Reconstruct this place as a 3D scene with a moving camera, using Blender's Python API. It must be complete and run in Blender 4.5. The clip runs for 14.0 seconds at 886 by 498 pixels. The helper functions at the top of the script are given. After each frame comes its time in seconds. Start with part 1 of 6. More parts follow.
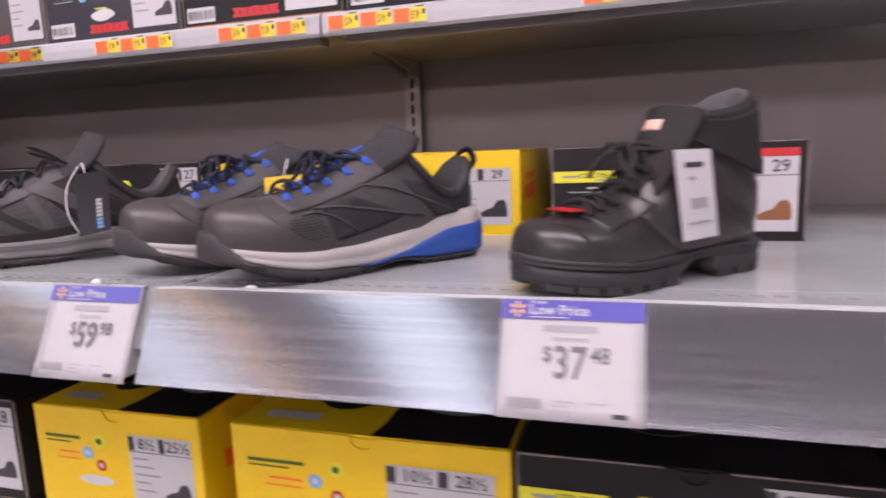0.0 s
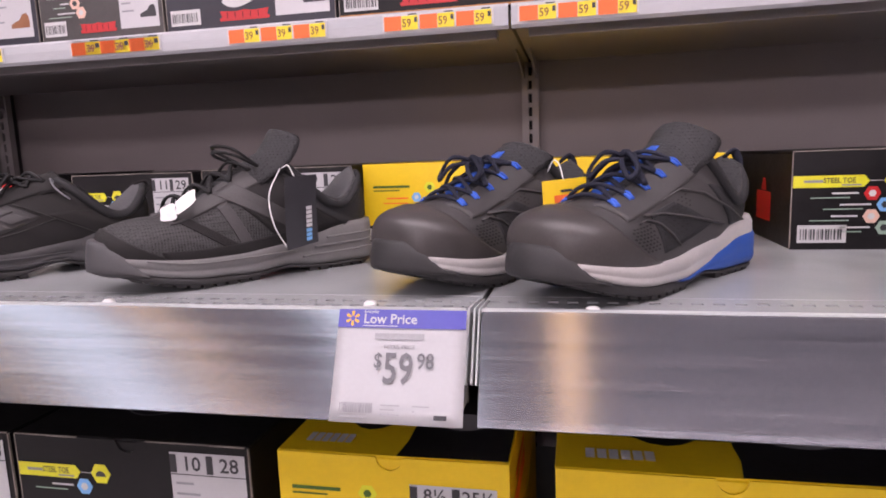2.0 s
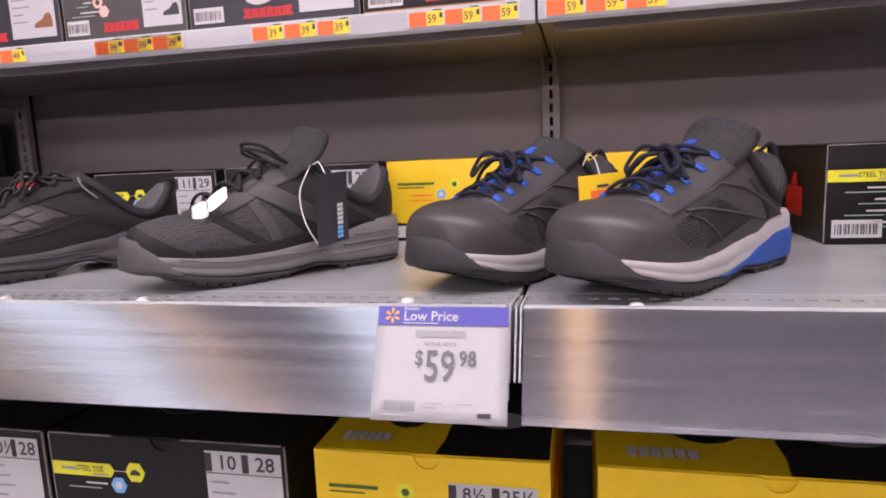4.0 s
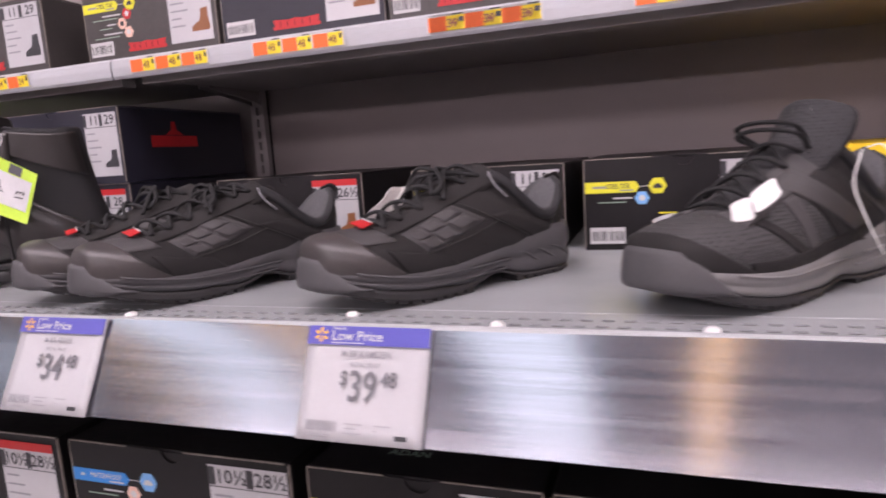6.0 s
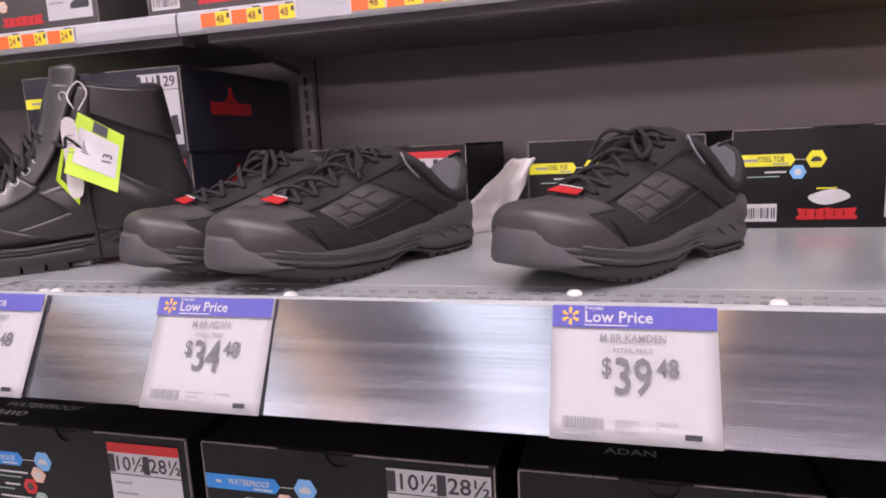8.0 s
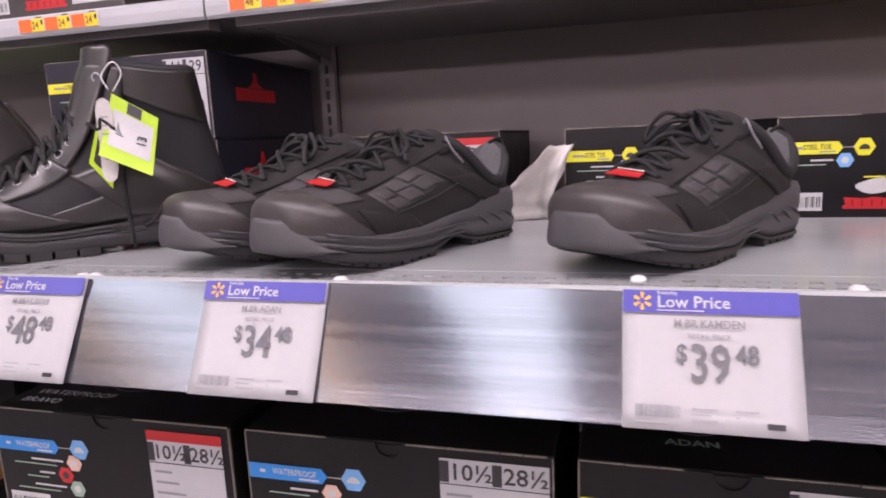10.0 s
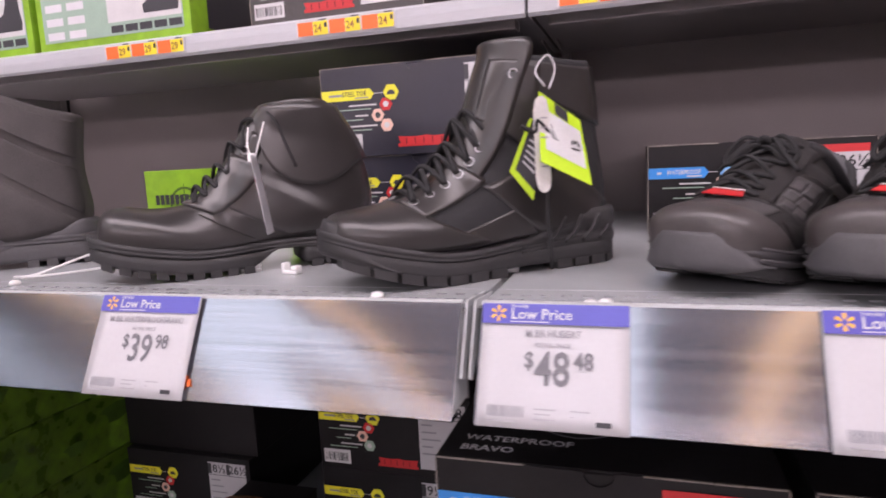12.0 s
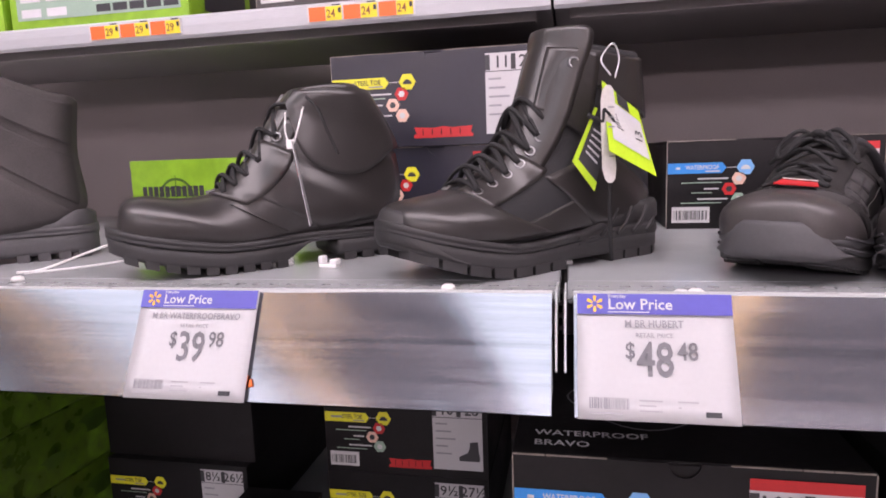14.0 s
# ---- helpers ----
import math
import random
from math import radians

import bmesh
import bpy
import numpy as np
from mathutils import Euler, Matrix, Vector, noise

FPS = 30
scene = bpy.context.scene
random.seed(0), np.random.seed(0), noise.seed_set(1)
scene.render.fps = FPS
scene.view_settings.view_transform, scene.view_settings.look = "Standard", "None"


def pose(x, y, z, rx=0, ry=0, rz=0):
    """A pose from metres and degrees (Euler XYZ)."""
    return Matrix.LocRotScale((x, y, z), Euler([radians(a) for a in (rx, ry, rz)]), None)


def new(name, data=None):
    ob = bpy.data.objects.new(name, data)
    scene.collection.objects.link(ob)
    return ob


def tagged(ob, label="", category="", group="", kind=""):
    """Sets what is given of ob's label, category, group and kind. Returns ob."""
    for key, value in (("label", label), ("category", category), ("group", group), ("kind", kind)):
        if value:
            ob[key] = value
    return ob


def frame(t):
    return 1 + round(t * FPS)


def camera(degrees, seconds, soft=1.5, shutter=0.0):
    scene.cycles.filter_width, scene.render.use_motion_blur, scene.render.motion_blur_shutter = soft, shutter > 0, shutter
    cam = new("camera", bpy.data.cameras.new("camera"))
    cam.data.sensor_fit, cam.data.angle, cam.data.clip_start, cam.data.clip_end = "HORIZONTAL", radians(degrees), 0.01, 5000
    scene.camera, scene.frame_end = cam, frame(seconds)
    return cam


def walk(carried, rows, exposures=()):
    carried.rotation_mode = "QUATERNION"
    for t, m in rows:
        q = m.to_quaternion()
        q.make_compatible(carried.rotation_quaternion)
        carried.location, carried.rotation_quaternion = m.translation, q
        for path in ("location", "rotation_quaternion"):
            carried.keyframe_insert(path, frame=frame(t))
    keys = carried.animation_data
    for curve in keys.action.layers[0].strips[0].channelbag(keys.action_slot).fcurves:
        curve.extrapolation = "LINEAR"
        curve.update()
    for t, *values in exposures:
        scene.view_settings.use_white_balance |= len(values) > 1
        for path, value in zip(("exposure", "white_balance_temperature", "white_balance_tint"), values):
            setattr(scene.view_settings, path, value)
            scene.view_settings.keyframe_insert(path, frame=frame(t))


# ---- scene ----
cam = camera(70.2, 14.0, soft=1.8, shutter=0.5)
METRES, EYE, TILT, LEAN, TURN = 1.647, 1.30, -9.0, 2.25, 16.65
ROWS = [
    (0.0, 0.0, 0.0, 0.0, -0.0, 0.0, 0.0),
    (0.5, -0.0886, 0.0333, 0.0025, -0.67, -0.16, 0.01),
    (1.0, -0.1611, 0.0506, 0.001, -2.22, 0.03, 0.03),
    (1.5, -0.1952, 0.0566, 0.0023, -3.7, 0.37, 0.25),
    (2.0, -0.2056, 0.0584, 0.0038, -5.01, 0.75, 0.57),
    (4.5, -0.2349, 0.0674, 0.0021, -3.79, 0.54, 1.09),
    (5.0, -0.2896, 0.0826, 0.0013, -1.02, 0.37, 1.2),
    (5.5, -0.3891, 0.1223, 0.0106, 1.07, 0.44, 1.29),
    (6.0, -0.468, 0.1603, 0.0156, 2.2, 0.37, 1.11),
    (6.5, -0.5199, 0.1751, 0.0154, 1.74, 0.19, 1.01),
    (7.0, -0.5673, 0.1919, 0.0107, 0.25, -0.13, 0.91),
    (7.5, -0.5896, 0.2028, 0.009, -1.38, -0.36, 0.88),
    (10.0, -0.6245, 0.2166, 0.0023, -1.51, -0.94, 0.4),
    (10.5, -0.6746, 0.2187, 0.0031, 0.83, -0.64, 0.44),
    (11.0, -0.7588, 0.2402, 0.0049, 2.23, -0.04, 0.44),
    (11.5, -0.8183, 0.2568, 0.0106, 2.51, 0.51, 0.41),
    (12.0, -0.875, 0.2769, 0.0045, 0.56, 0.81, 0.48),
    (12.5, -0.9171, 0.2871, 0.0027, -1.55, 1.01, 0.51),
    (13.0, -0.9322, 0.2858, 0.0015, -3.7, 1.07, 0.55),
    (13.5, -0.9404, 0.2899, 0.0004, -5.08, 0.92, 0.65),
    (14.0, -0.9436, 0.2911, 0.0005, -5.24, 0.76, 0.61),
]
walk(cam, [(t, pose(0, 0, EYE, TILT, LEAN, TURN) @ pose(METRES * x, METRES * y, METRES * z, 90 + pitch, roll, yaw)) for t, x, y, z, yaw, pitch, roll in ROWS], exposures=((0.0, 0.05), (2.0, 0.0), (7.5, 0.03), (10.5, 0.07), (12.0, 0.07), (13.5, 0.16), (14.0, 0.16)))

# ---- world and lights ----
world = bpy.data.worlds.new("store_air")
scene.world = world
world.use_nodes = True
world.node_tree.nodes["Background"].inputs[0].default_value = (0.80, 0.86, 1.0, 1)
world.node_tree.nodes["Background"].inputs[1].default_value = 0.05


def area_lamp(name, x, y, z, sx, sy, power, colour):
    lamp = bpy.data.lights.new(name, "AREA")
    lamp.shape, lamp.size, lamp.size_y, lamp.energy, lamp.color = "RECTANGLE", sx, sy, power, colour
    ob = new(name, lamp)
    ob.matrix_basis = pose(x, y, z)
    return ob


COOL = (1.0, 0.77, 0.84)
# Added overhead fill, placed clear of the steel fronts' reflections.
area_lamp("added_overhead_fill", -1.0, -0.9, 4.1, 9.0, 1.5, 190, COOL)
# Added frontal fill from behind the camera for shelf backs and box fronts.
area_lamp("added_frontal_fill", -1.0, -9.6, 4.1, 16.0, 2.8, 950, COOL)
# Added low-angle fill, softens the upper shelf's shadow on the back panels.
area_lamp("added_low_fill", -1.0, -24.0, 4.1, 30.0, 4.0, 8000, COOL)


# ---- materials ----
def mat(name, col, rough=0.5, metal=0.0, grain=None, blotch=None, bump=None, stretch=(1, 1, 1), coat=0.0, aniso=0.0, holes=0.0, emit=0.0, spec=0.5):
    """grain, blotch: (scale, amount); bump: (scale, strength, kind)."""
    m = bpy.data.materials.new(name)
    m.use_nodes = True
    nt = m.node_tree
    b = nt.nodes["Principled BSDF"]
    b.inputs["Base Color"].default_value = (*col, 1)
    b.inputs["Roughness"].default_value = rough
    b.inputs["Metallic"].default_value = metal
    b.inputs["Coat Weight"].default_value = coat
    b.inputs["Coat Roughness"].default_value = 0.22
    b.inputs["Specular IOR Level"].default_value = spec
    if emit:
        b.inputs["Emission Color"].default_value = (*col, 1)
        b.inputs["Emission Strength"].default_value = emit
    tc = nt.nodes.new("ShaderNodeTexCoord")
    mp = nt.nodes.new("ShaderNodeMapping")
    mp.inputs["Scale"].default_value = stretch
    nt.links.new(tc.outputs["Object"], mp.inputs["Vector"])
    if aniso:
        tg = nt.nodes.new("ShaderNodeTangent")
        tg.direction_type, tg.uv_map = "UV_MAP", "brush"
        b.inputs["Anisotropic"].default_value = aniso
        nt.links.new(tg.outputs[0], b.inputs["Tangent"])
    value = None
    if holes:
        vo = nt.nodes.new("ShaderNodeTexVoronoi")
        vo.inputs["Scale"].default_value, vo.inputs["Randomness"].default_value = holes, 0.25
        nt.links.new(mp.outputs[0], vo.inputs["Vector"])
        hr = nt.nodes.new("ShaderNodeMapRange")
        hr.inputs["From Min"].default_value, hr.inputs["From Max"].default_value = 0.12, 0.45
        hr.inputs["To Min"].default_value, hr.inputs["To Max"].default_value = 0.25, 1.25
        nt.links.new(vo.outputs["Distance"], hr.inputs["Value"])
        value = hr.outputs[0]
    for spec_ in (grain, blotch):
        if not spec_:
            continue
        n = nt.nodes.new("ShaderNodeTexNoise")
        n.inputs["Scale"].default_value, n.inputs["Detail"].default_value = spec_[0], 4
        nt.links.new(mp.outputs[0], n.inputs["Vector"])
        r = nt.nodes.new("ShaderNodeMapRange")
        r.inputs["From Min"].default_value, r.inputs["From Max"].default_value = 0.25, 0.75
        r.inputs["To Min"].default_value, r.inputs["To Max"].default_value = 1 - spec_[1], 1 + spec_[1]
        nt.links.new(n.outputs["Fac"], r.inputs["Value"])
        if value is None:
            value = r.outputs[0]
        else:
            mu = nt.nodes.new("ShaderNodeMath")
            mu.operation = "MULTIPLY"
            nt.links.new(value, mu.inputs[0])
            nt.links.new(r.outputs[0], mu.inputs[1])
            value = mu.outputs[0]
    if value is not None:
        hs = nt.nodes.new("ShaderNodeHueSaturation")
        hs.inputs["Color"].default_value = (*col, 1)
        nt.links.new(value, hs.inputs["Value"])
        nt.links.new(hs.outputs[0], b.inputs["Base Color"])
        ra = nt.nodes.new("ShaderNodeMath")
        ra.operation = "MULTIPLY"
        ra.inputs[1].default_value = rough
        nt.links.new(value, ra.inputs[0])
        nt.links.new(ra.outputs[0], b.inputs["Roughness"])
    if bump:
        if bump[2] == "voronoi":
            t = nt.nodes.new("ShaderNodeTexVoronoi")
            out = t.outputs["Distance"]
        elif bump[2] == "weave":
            t = nt.nodes.new("ShaderNodeTexVoronoi")
            t.feature, t.inputs["Randomness"].default_value = "F1", 0.0
            out = t.outputs["Distance"]
        else:
            t = nt.nodes.new("ShaderNodeTexNoise")
            t.inputs["Detail"].default_value = 5
            out = t.outputs["Fac"]
        t.inputs["Scale"].default_value = bump[0]
        nt.links.new(mp.outputs[0], t.inputs["Vector"])
        bp = nt.nodes.new("ShaderNodeBump")
        bp.inputs["Strength"].default_value, bp.inputs["Distance"].default_value = bump[1], 0.001
        nt.links.new(out, bp.inputs["Height"])
        nt.links.new(bp.outputs[0], b.inputs["Normal"])
    return m


def plain(name, col, rough=0.55, **k):
    return mat(name, col, rough, blotch=(35, 0.06), grain=(400, 0.05), **k)


M_STEEL = mat("brushed_steel", (0.40, 0.405, 0.435), 0.16, 1.0, grain=(70, 0.12), blotch=(9, 0.11), bump=(90, 0.035, "noise"), stretch=(0.10, 1.5, 14), aniso=0.75)
M_DECK = mat("grey_shelf_paint", (0.375, 0.39, 0.40), 0.20, grain=(500, 0.05), blotch=(9, 0.10), bump=(300, 0.04, "noise"))
M_DECKEDGE = mat("pale_shelf_paint", (0.50, 0.52, 0.53), 0.35, grain=(300, 0.06), blotch=(12, 0.10))
M_CHANNEL = mat("pale_price_channel", (0.44, 0.45, 0.47), 0.30, grain=(200, 0.05), blotch=(6, 0.10), stretch=(0.3, 1, 4))
M_DARKSTEEL = mat("dark_shelf_paint", (0.26, 0.24, 0.24), 0.5, grain=(400, 0.08), blotch=(6, 0.15), bump=(250, 0.05, "noise"))
M_BACK = mat("dark_back_panel", (0.192, 0.168, 0.166), 0.5, grain=(500, 0.10), blotch=(3, 0.14), bump=(400, 0.08, "noise"))
# Near-black, stands in for the shade inside slots and holes.
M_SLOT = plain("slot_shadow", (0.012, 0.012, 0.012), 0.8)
M_WHITEPL = plain("white_plastic", (0.78, 0.78, 0.77), 0.35)
M_CARD = mat("white_card", (0.50, 0.50, 0.515), 0.30, grain=(300, 0.02), blotch=(15, 0.04), coat=0.35)
M_PURPLE = mat("violet_print", (0.10, 0.095, 0.42), 0.30, grain=(300, 0.03), blotch=(15, 0.05), coat=0.35)
M_INK = plain("dark_ink", (0.035, 0.035, 0.04), 0.45)
# Dark price ink greyed to carry the glare on the glossy signs.
M_PRICE = plain("glare_greyed_ink", (0.16, 0.16, 0.175), 0.45)
M_FAINTINK = plain("faint_grey_ink", (0.36, 0.36, 0.38), 0.5)
M_GREYINK = plain("grey_ink", (0.27, 0.27, 0.29), 0.5)
M_PALEINK = plain("pale_ink", (0.60, 0.60, 0.62), 0.5)
M_SPARK = plain("spark_yellow", (0.85, 0.48, 0.05), 0.4)
M_WHITEINK = plain("white_ink", (0.57, 0.57, 0.57), 0.45)
M_ORANGE = plain("orange_print", (0.85, 0.16, 0.03), 0.45)
M_YELLOWTAG = plain("yellow_print", (0.85, 0.68, 0.03), 0.45)
M_BLACKBOX = mat("black_printed_board", (0.0125, 0.0115, 0.0125), 0.42, grain=(200, 0.10), blotch=(12, 0.25), bump=(120, 0.05, "noise"), spec=0.22)
M_NAVYBOX = mat("navy_printed_board", (0.015, 0.015, 0.026), 0.40, grain=(200, 0.10), blotch=(12, 0.2), bump=(120, 0.05, "noise"))
M_GREYBOX = mat("charcoal_printed_board", (0.055, 0.050, 0.048), 0.42, grain=(200, 0.10), blotch=(12, 0.2), bump=(120, 0.05, "noise"))
M_YELLOWBOX = mat("yellow_printed_board", (0.80, 0.55, 0.008), 0.42, grain=(200, 0.03), blotch=(10, 0.08), bump=(120, 0.05, "noise"))
M_GREENBOX = mat("lime_printed_board", (0.22, 0.42, 0.02), 0.42, grain=(60, 0.12), blotch=(14, 0.30), bump=(120, 0.05, "noise"))
M_GREENDARK = mat("dark_lime_print", (0.05, 0.11, 0.012), 0.45, grain=(50, 0.25), blotch=(15, 0.35))
# Green with the bay's shade put into the colour; the mottling is print.
M_GREENMOTTLE = mat("shade_darkened_green_print", (0.085, 0.170, 0.011), 0.45, grain=(45, 0.55), blotch=(11, 0.85), bump=(120, 0.05, "noise"))
M_RAWBOARD = mat("worn_board_edge", (0.26, 0.23, 0.20), 0.8, grain=(600, 0.3), blotch=(40, 0.4))
M_RED = plain("red_print", (0.50, 0.018, 0.022), 0.45)
M_BAND_Y = plain("acid_yellow_print", (0.72, 0.70, 0.03), 0.42)
M_BAND_B = plain("blue_print", (0.03, 0.25, 0.68), 0.42)
M_HEXB = plain("pale_blue_print", (0.18, 0.42, 0.75), 0.42)
M_HEXP = plain("pale_peach_print", (0.72, 0.48, 0.38), 0.42)
M_HEXG = plain("pale_green_print", (0.30, 0.42, 0.33), 0.42)
M_BROWN = plain("brown_print", (0.25, 0.10, 0.04), 0.5)
M_LEATHER = mat("black_smooth_leather", (0.034, 0.031, 0.030), 0.33, grain=(500, 0.08), blotch=(18, 0.15), bump=(700, 0.05, "voronoi"), coat=0.35)
M_NUBUCK = mat("black_nubuck", (0.024, 0.0225, 0.0225), 0.75, grain=(900, 0.25), blotch=(25, 0.20), bump=(1500, 0.3, "noise"), spec=0.3)
M_GREYNUBUCK = mat("worn_grey_nubuck", (0.075, 0.069, 0.068), 0.7, grain=(900, 0.25), blotch=(20, 0.22), bump=(1500, 0.3, "noise"), spec=0.3)
M_NYLON = mat("black_nylon", (0.029, 0.029, 0.031), 0.65, grain=(700, 0.2), bump=(700, 0.35, "weave"), spec=0.3)
M_MESH = mat("grey_knit_mesh", (0.055, 0.054, 0.055), 0.7, grain=(300, 0.2), bump=(330, 0.9, "weave"), spec=0.3, holes=340)
M_DARKMESH = mat("dark_knit_mesh", (0.036, 0.036, 0.038), 0.75, grain=(300, 0.2), bump=(330, 0.8, "weave"), spec=0.3, holes=300)
M_TPU = mat("charcoal_moulded_upper", (0.064, 0.061, 0.062), 0.55, grain=(500, 0.12), blotch=(20, 0.12), bump=(700, 0.12, "noise"), spec=0.4)
M_TOECAP = mat("charcoal_toe_cap", (0.062, 0.055, 0.054), 0.45, grain=(400, 0.10), blotch=(20, 0.15), bump=(900, 0.2, "noise"), coat=0.25)
M_RUBBER = mat("black_rubber", (0.033, 0.032, 0.033), 0.6, grain=(400, 0.15), blotch=(30, 0.2), bump=(500, 0.15, "noise"))
M_GREYSOLE = mat("mid_grey_foam", (0.20, 0.195, 0.195), 0.6, grain=(400, 0.06), blotch=(25, 0.10), bump=(500, 0.08, "noise"))
M_DARKSOLE = mat("charcoal_foam", (0.075, 0.073, 0.077), 0.6, grain=(400, 0.08), blotch=(25, 0.12), bump=(500, 0.08, "noise"))
M_PALESOLE = mat("pale_grey_foam", (0.48, 0.46, 0.45), 0.6, grain=(400, 0.05), blotch=(25, 0.08), bump=(500, 0.08, "noise"))
M_BLUESOLE = mat("blue_foam", (0.025, 0.085, 0.36), 0.5, grain=(400, 0.06), blotch=(25, 0.10), bump=(500, 0.08, "noise"))
M_LACE = mat("black_woven_lace", (0.024, 0.024, 0.025), 0.8, grain=(900, 0.3), bump=(1200, 0.5, "weave"), spec=0.3)
M_NAVYLACE = mat("navy_woven_lace", (0.018, 0.020, 0.035), 0.8, grain=(900, 0.3), bump=(1200, 0.5, "weave"), spec=0.3)
M_BLUELOOP = plain("bright_blue_webbing", (0.03, 0.11, 0.55), 0.6)
M_LINING = mat("grey_lining", (0.10, 0.10, 0.105), 0.9, grain=(600, 0.25), bump=(600, 0.6, "weave"), spec=0.2)
M_EYELET = mat("dull_metal", (0.35, 0.35, 0.36), 0.35, 1.0, grain=(300, 0.1))
M_STITCH = plain("dark_stitching", (0.045, 0.043, 0.042), 0.8)
M_GREYLOGO = plain("grey_embroidery", (0.22, 0.21, 0.21), 0.8)
M_LIME = plain("lime_tag_print", (0.48, 0.72, 0.02), 0.45)
M_TISSUE = mat("white_tissue_paper", (0.62, 0.60, 0.58), 0.8, grain=(300, 0.08), blotch=(30, 0.12), bump=(90, 0.6, "noise"))
M_TAN = mat("tan_kraft_paper", (0.42, 0.20, 0.07), 0.75, grain=(200, 0.12), blotch=(25, 0.2), bump=(120, 0.4, "noise"))
M_FLOOR = mat("pale_floor_tile", (0.55, 0.54, 0.52), 0.25, grain=(80, 0.05), blotch=(2, 0.08))
# Ceiling darkened and blued to colour the reflection in the steel fronts.
M_CEIL = mat("dark_blue_grey_ceiling", (0.155, 0.165, 0.205), 0.8, grain=(60, 0.05), blotch=(1, 0.12))
# Kept pale so the unseen walls bounce light onto the shelves.
M_WALL = mat("grey_store_wall", (0.58, 0.56, 0.56), 0.7, grain=(60, 0.05), blotch=(1, 0.12))
M_GLOWC = mat("cool_diffuser", (0.78, 0.87, 1.0), 0.5, emit=1.35)
# Glow for the added fill panels only.
M_GLOWA = mat("added_fill_diffuser", (0.92, 0.92, 1.0), 0.5, emit=2.0)
M_GLOWW = mat("warm_diffuser", (1.0, 0.62, 0.34), 0.5, emit=2.3)


# ---- mesh helpers ----
def mesh_from(name, bm, material, smooth=False):
    bmesh.ops.recalc_face_normals(bm, faces=bm.faces)
    me = bpy.data.meshes.new(name)
    bm.to_mesh(me)
    bm.free()
    for m in material if isinstance(material, (list, tuple)) else (material,):
        me.materials.append(m)
    if smooth:
        me.polygons.foreach_set("use_smooth", [True] * len(me.polygons))
    return me


def part(name, bm, material, parent=None, label="", smooth=False):
    ob = new(name, mesh_from(name, bm, material, smooth))
    ob.parent = parent
    return tagged(ob, label)


def thing(name, m, label, category, group="", kind=""):
    ob = new(name)
    ob.empty_display_size = 0.05
    ob.matrix_basis = m
    return tagged(ob, label, category, group, kind)


def solid(name, bm, material, label, category, kind="", m=None, group="", smooth=False):
    ob = part(name, bm, material, None, label, smooth)
    if m is not None:
        ob.matrix_basis = m
    return tagged(ob, label, category, group, kind)


def add_box(bm, x0, x1, y0, y1, z0, z1, bevel=0.0, segs=1):
    vs = [bm.verts.new((x, y, z)) for x in (x0, x1) for y in (y0, y1) for z in (z0, z1)]
    fs = [bm.faces.new([vs[i] for i in q]) for q in ((0, 1, 3, 2), (4, 6, 7, 5), (0, 4, 5, 1), (2, 3, 7, 6), (0, 2, 6, 4), (1, 5, 7, 3))]
    if bevel:
        es = list({e for f in fs for e in f.edges})
        bmesh.ops.bevel(bm, geom=es, offset=bevel, segments=segs, affect="EDGES", profile=0.5)
    return bm


def box_bm(*a, **k):
    return add_box(bmesh.new(), *a, **k)


def poly_bm(outline, y=0.0, bm=None):
    """A flat outline of (x, z) in the plane y."""
    bm = bm or bmesh.new()
    bm.faces.new([bm.verts.new((x, y, z)) for x, z in outline])
    return bm


def rect(x0, z0, x1, z1):
    return ((x0, z0), (x1, z0), (x1, z1), (x0, z1))


def hexagon(x, z, r):
    return [(x + r * math.cos(radians(60 * k)), z + r * math.sin(radians(60 * k))) for k in range(6)]


def grid_bm(points, close_u=False, close_v=False, bm=None):
    """A sheet of quads over rows of points."""
    bm = bm or bmesh.new()
    vs = [[bm.verts.new(p) for p in row] for row in points]
    nu, nv = len(vs), len(vs[0])
    for i in range(nu if close_u else nu - 1):
        for j in range(nv if close_v else nv - 1):
            q = (vs[i][j], vs[(i + 1) % nu][j], vs[(i + 1) % nu][(j + 1) % nv], vs[i][(j + 1) % nv])
            bm.faces.new(q)
    return bm


def tube(bm, path, r, n=6, flat=1.0):
    """A round cord along a path."""
    pts = [Vector(p) for p in path]
    rows = []
    side = Vector((0.3, 0.2, 1)).normalized()
    for i, p in enumerate(pts):
        d = (pts[min(i + 1, len(pts) - 1)] - pts[max(i - 1, 0)]).normalized()
        a = d.cross(side)
        if a.length < 1e-4:
            a = d.orthogonal()
        a.normalize()
        b = a.cross(d).normalized()
        side = b
        rows.append([p + r * (math.cos(2 * math.pi * k / n) * a + flat * math.sin(2 * math.pi * k / n) * b) for k in range(n)])
    vs = [[bm.verts.new(q) for q in row] for row in rows]
    for i in range(len(vs) - 1):
        for k in range(n):
            bm.faces.new((vs[i][k], vs[i + 1][k], vs[i + 1][(k + 1) % n], vs[i][(k + 1) % n]))
    bm.faces.new(vs[0])
    bm.faces.new(vs[-1][::-1])
    return bm


def smooth_path(pts, n=24):
    """A Catmull-Rom curve through the points."""
    P = [Vector(p) for p in pts]
    P = [2 * P[0] - P[1]] + P + [2 * P[-1] - P[-2]]
    out = []
    segs = len(P) - 3
    for k in range(n + 1):
        f = k / n * segs
        i = min(int(f), segs - 1)
        t = f - i
        a, b, c, d = P[i:i + 4]
        out.append(0.5 * (2 * b + (c - a) * t + (2 * a - 5 * b + 4 * c - d) * t * t + (3 * b - a - 3 * c + d) * t ** 3))
    return out


LETTERS = {}


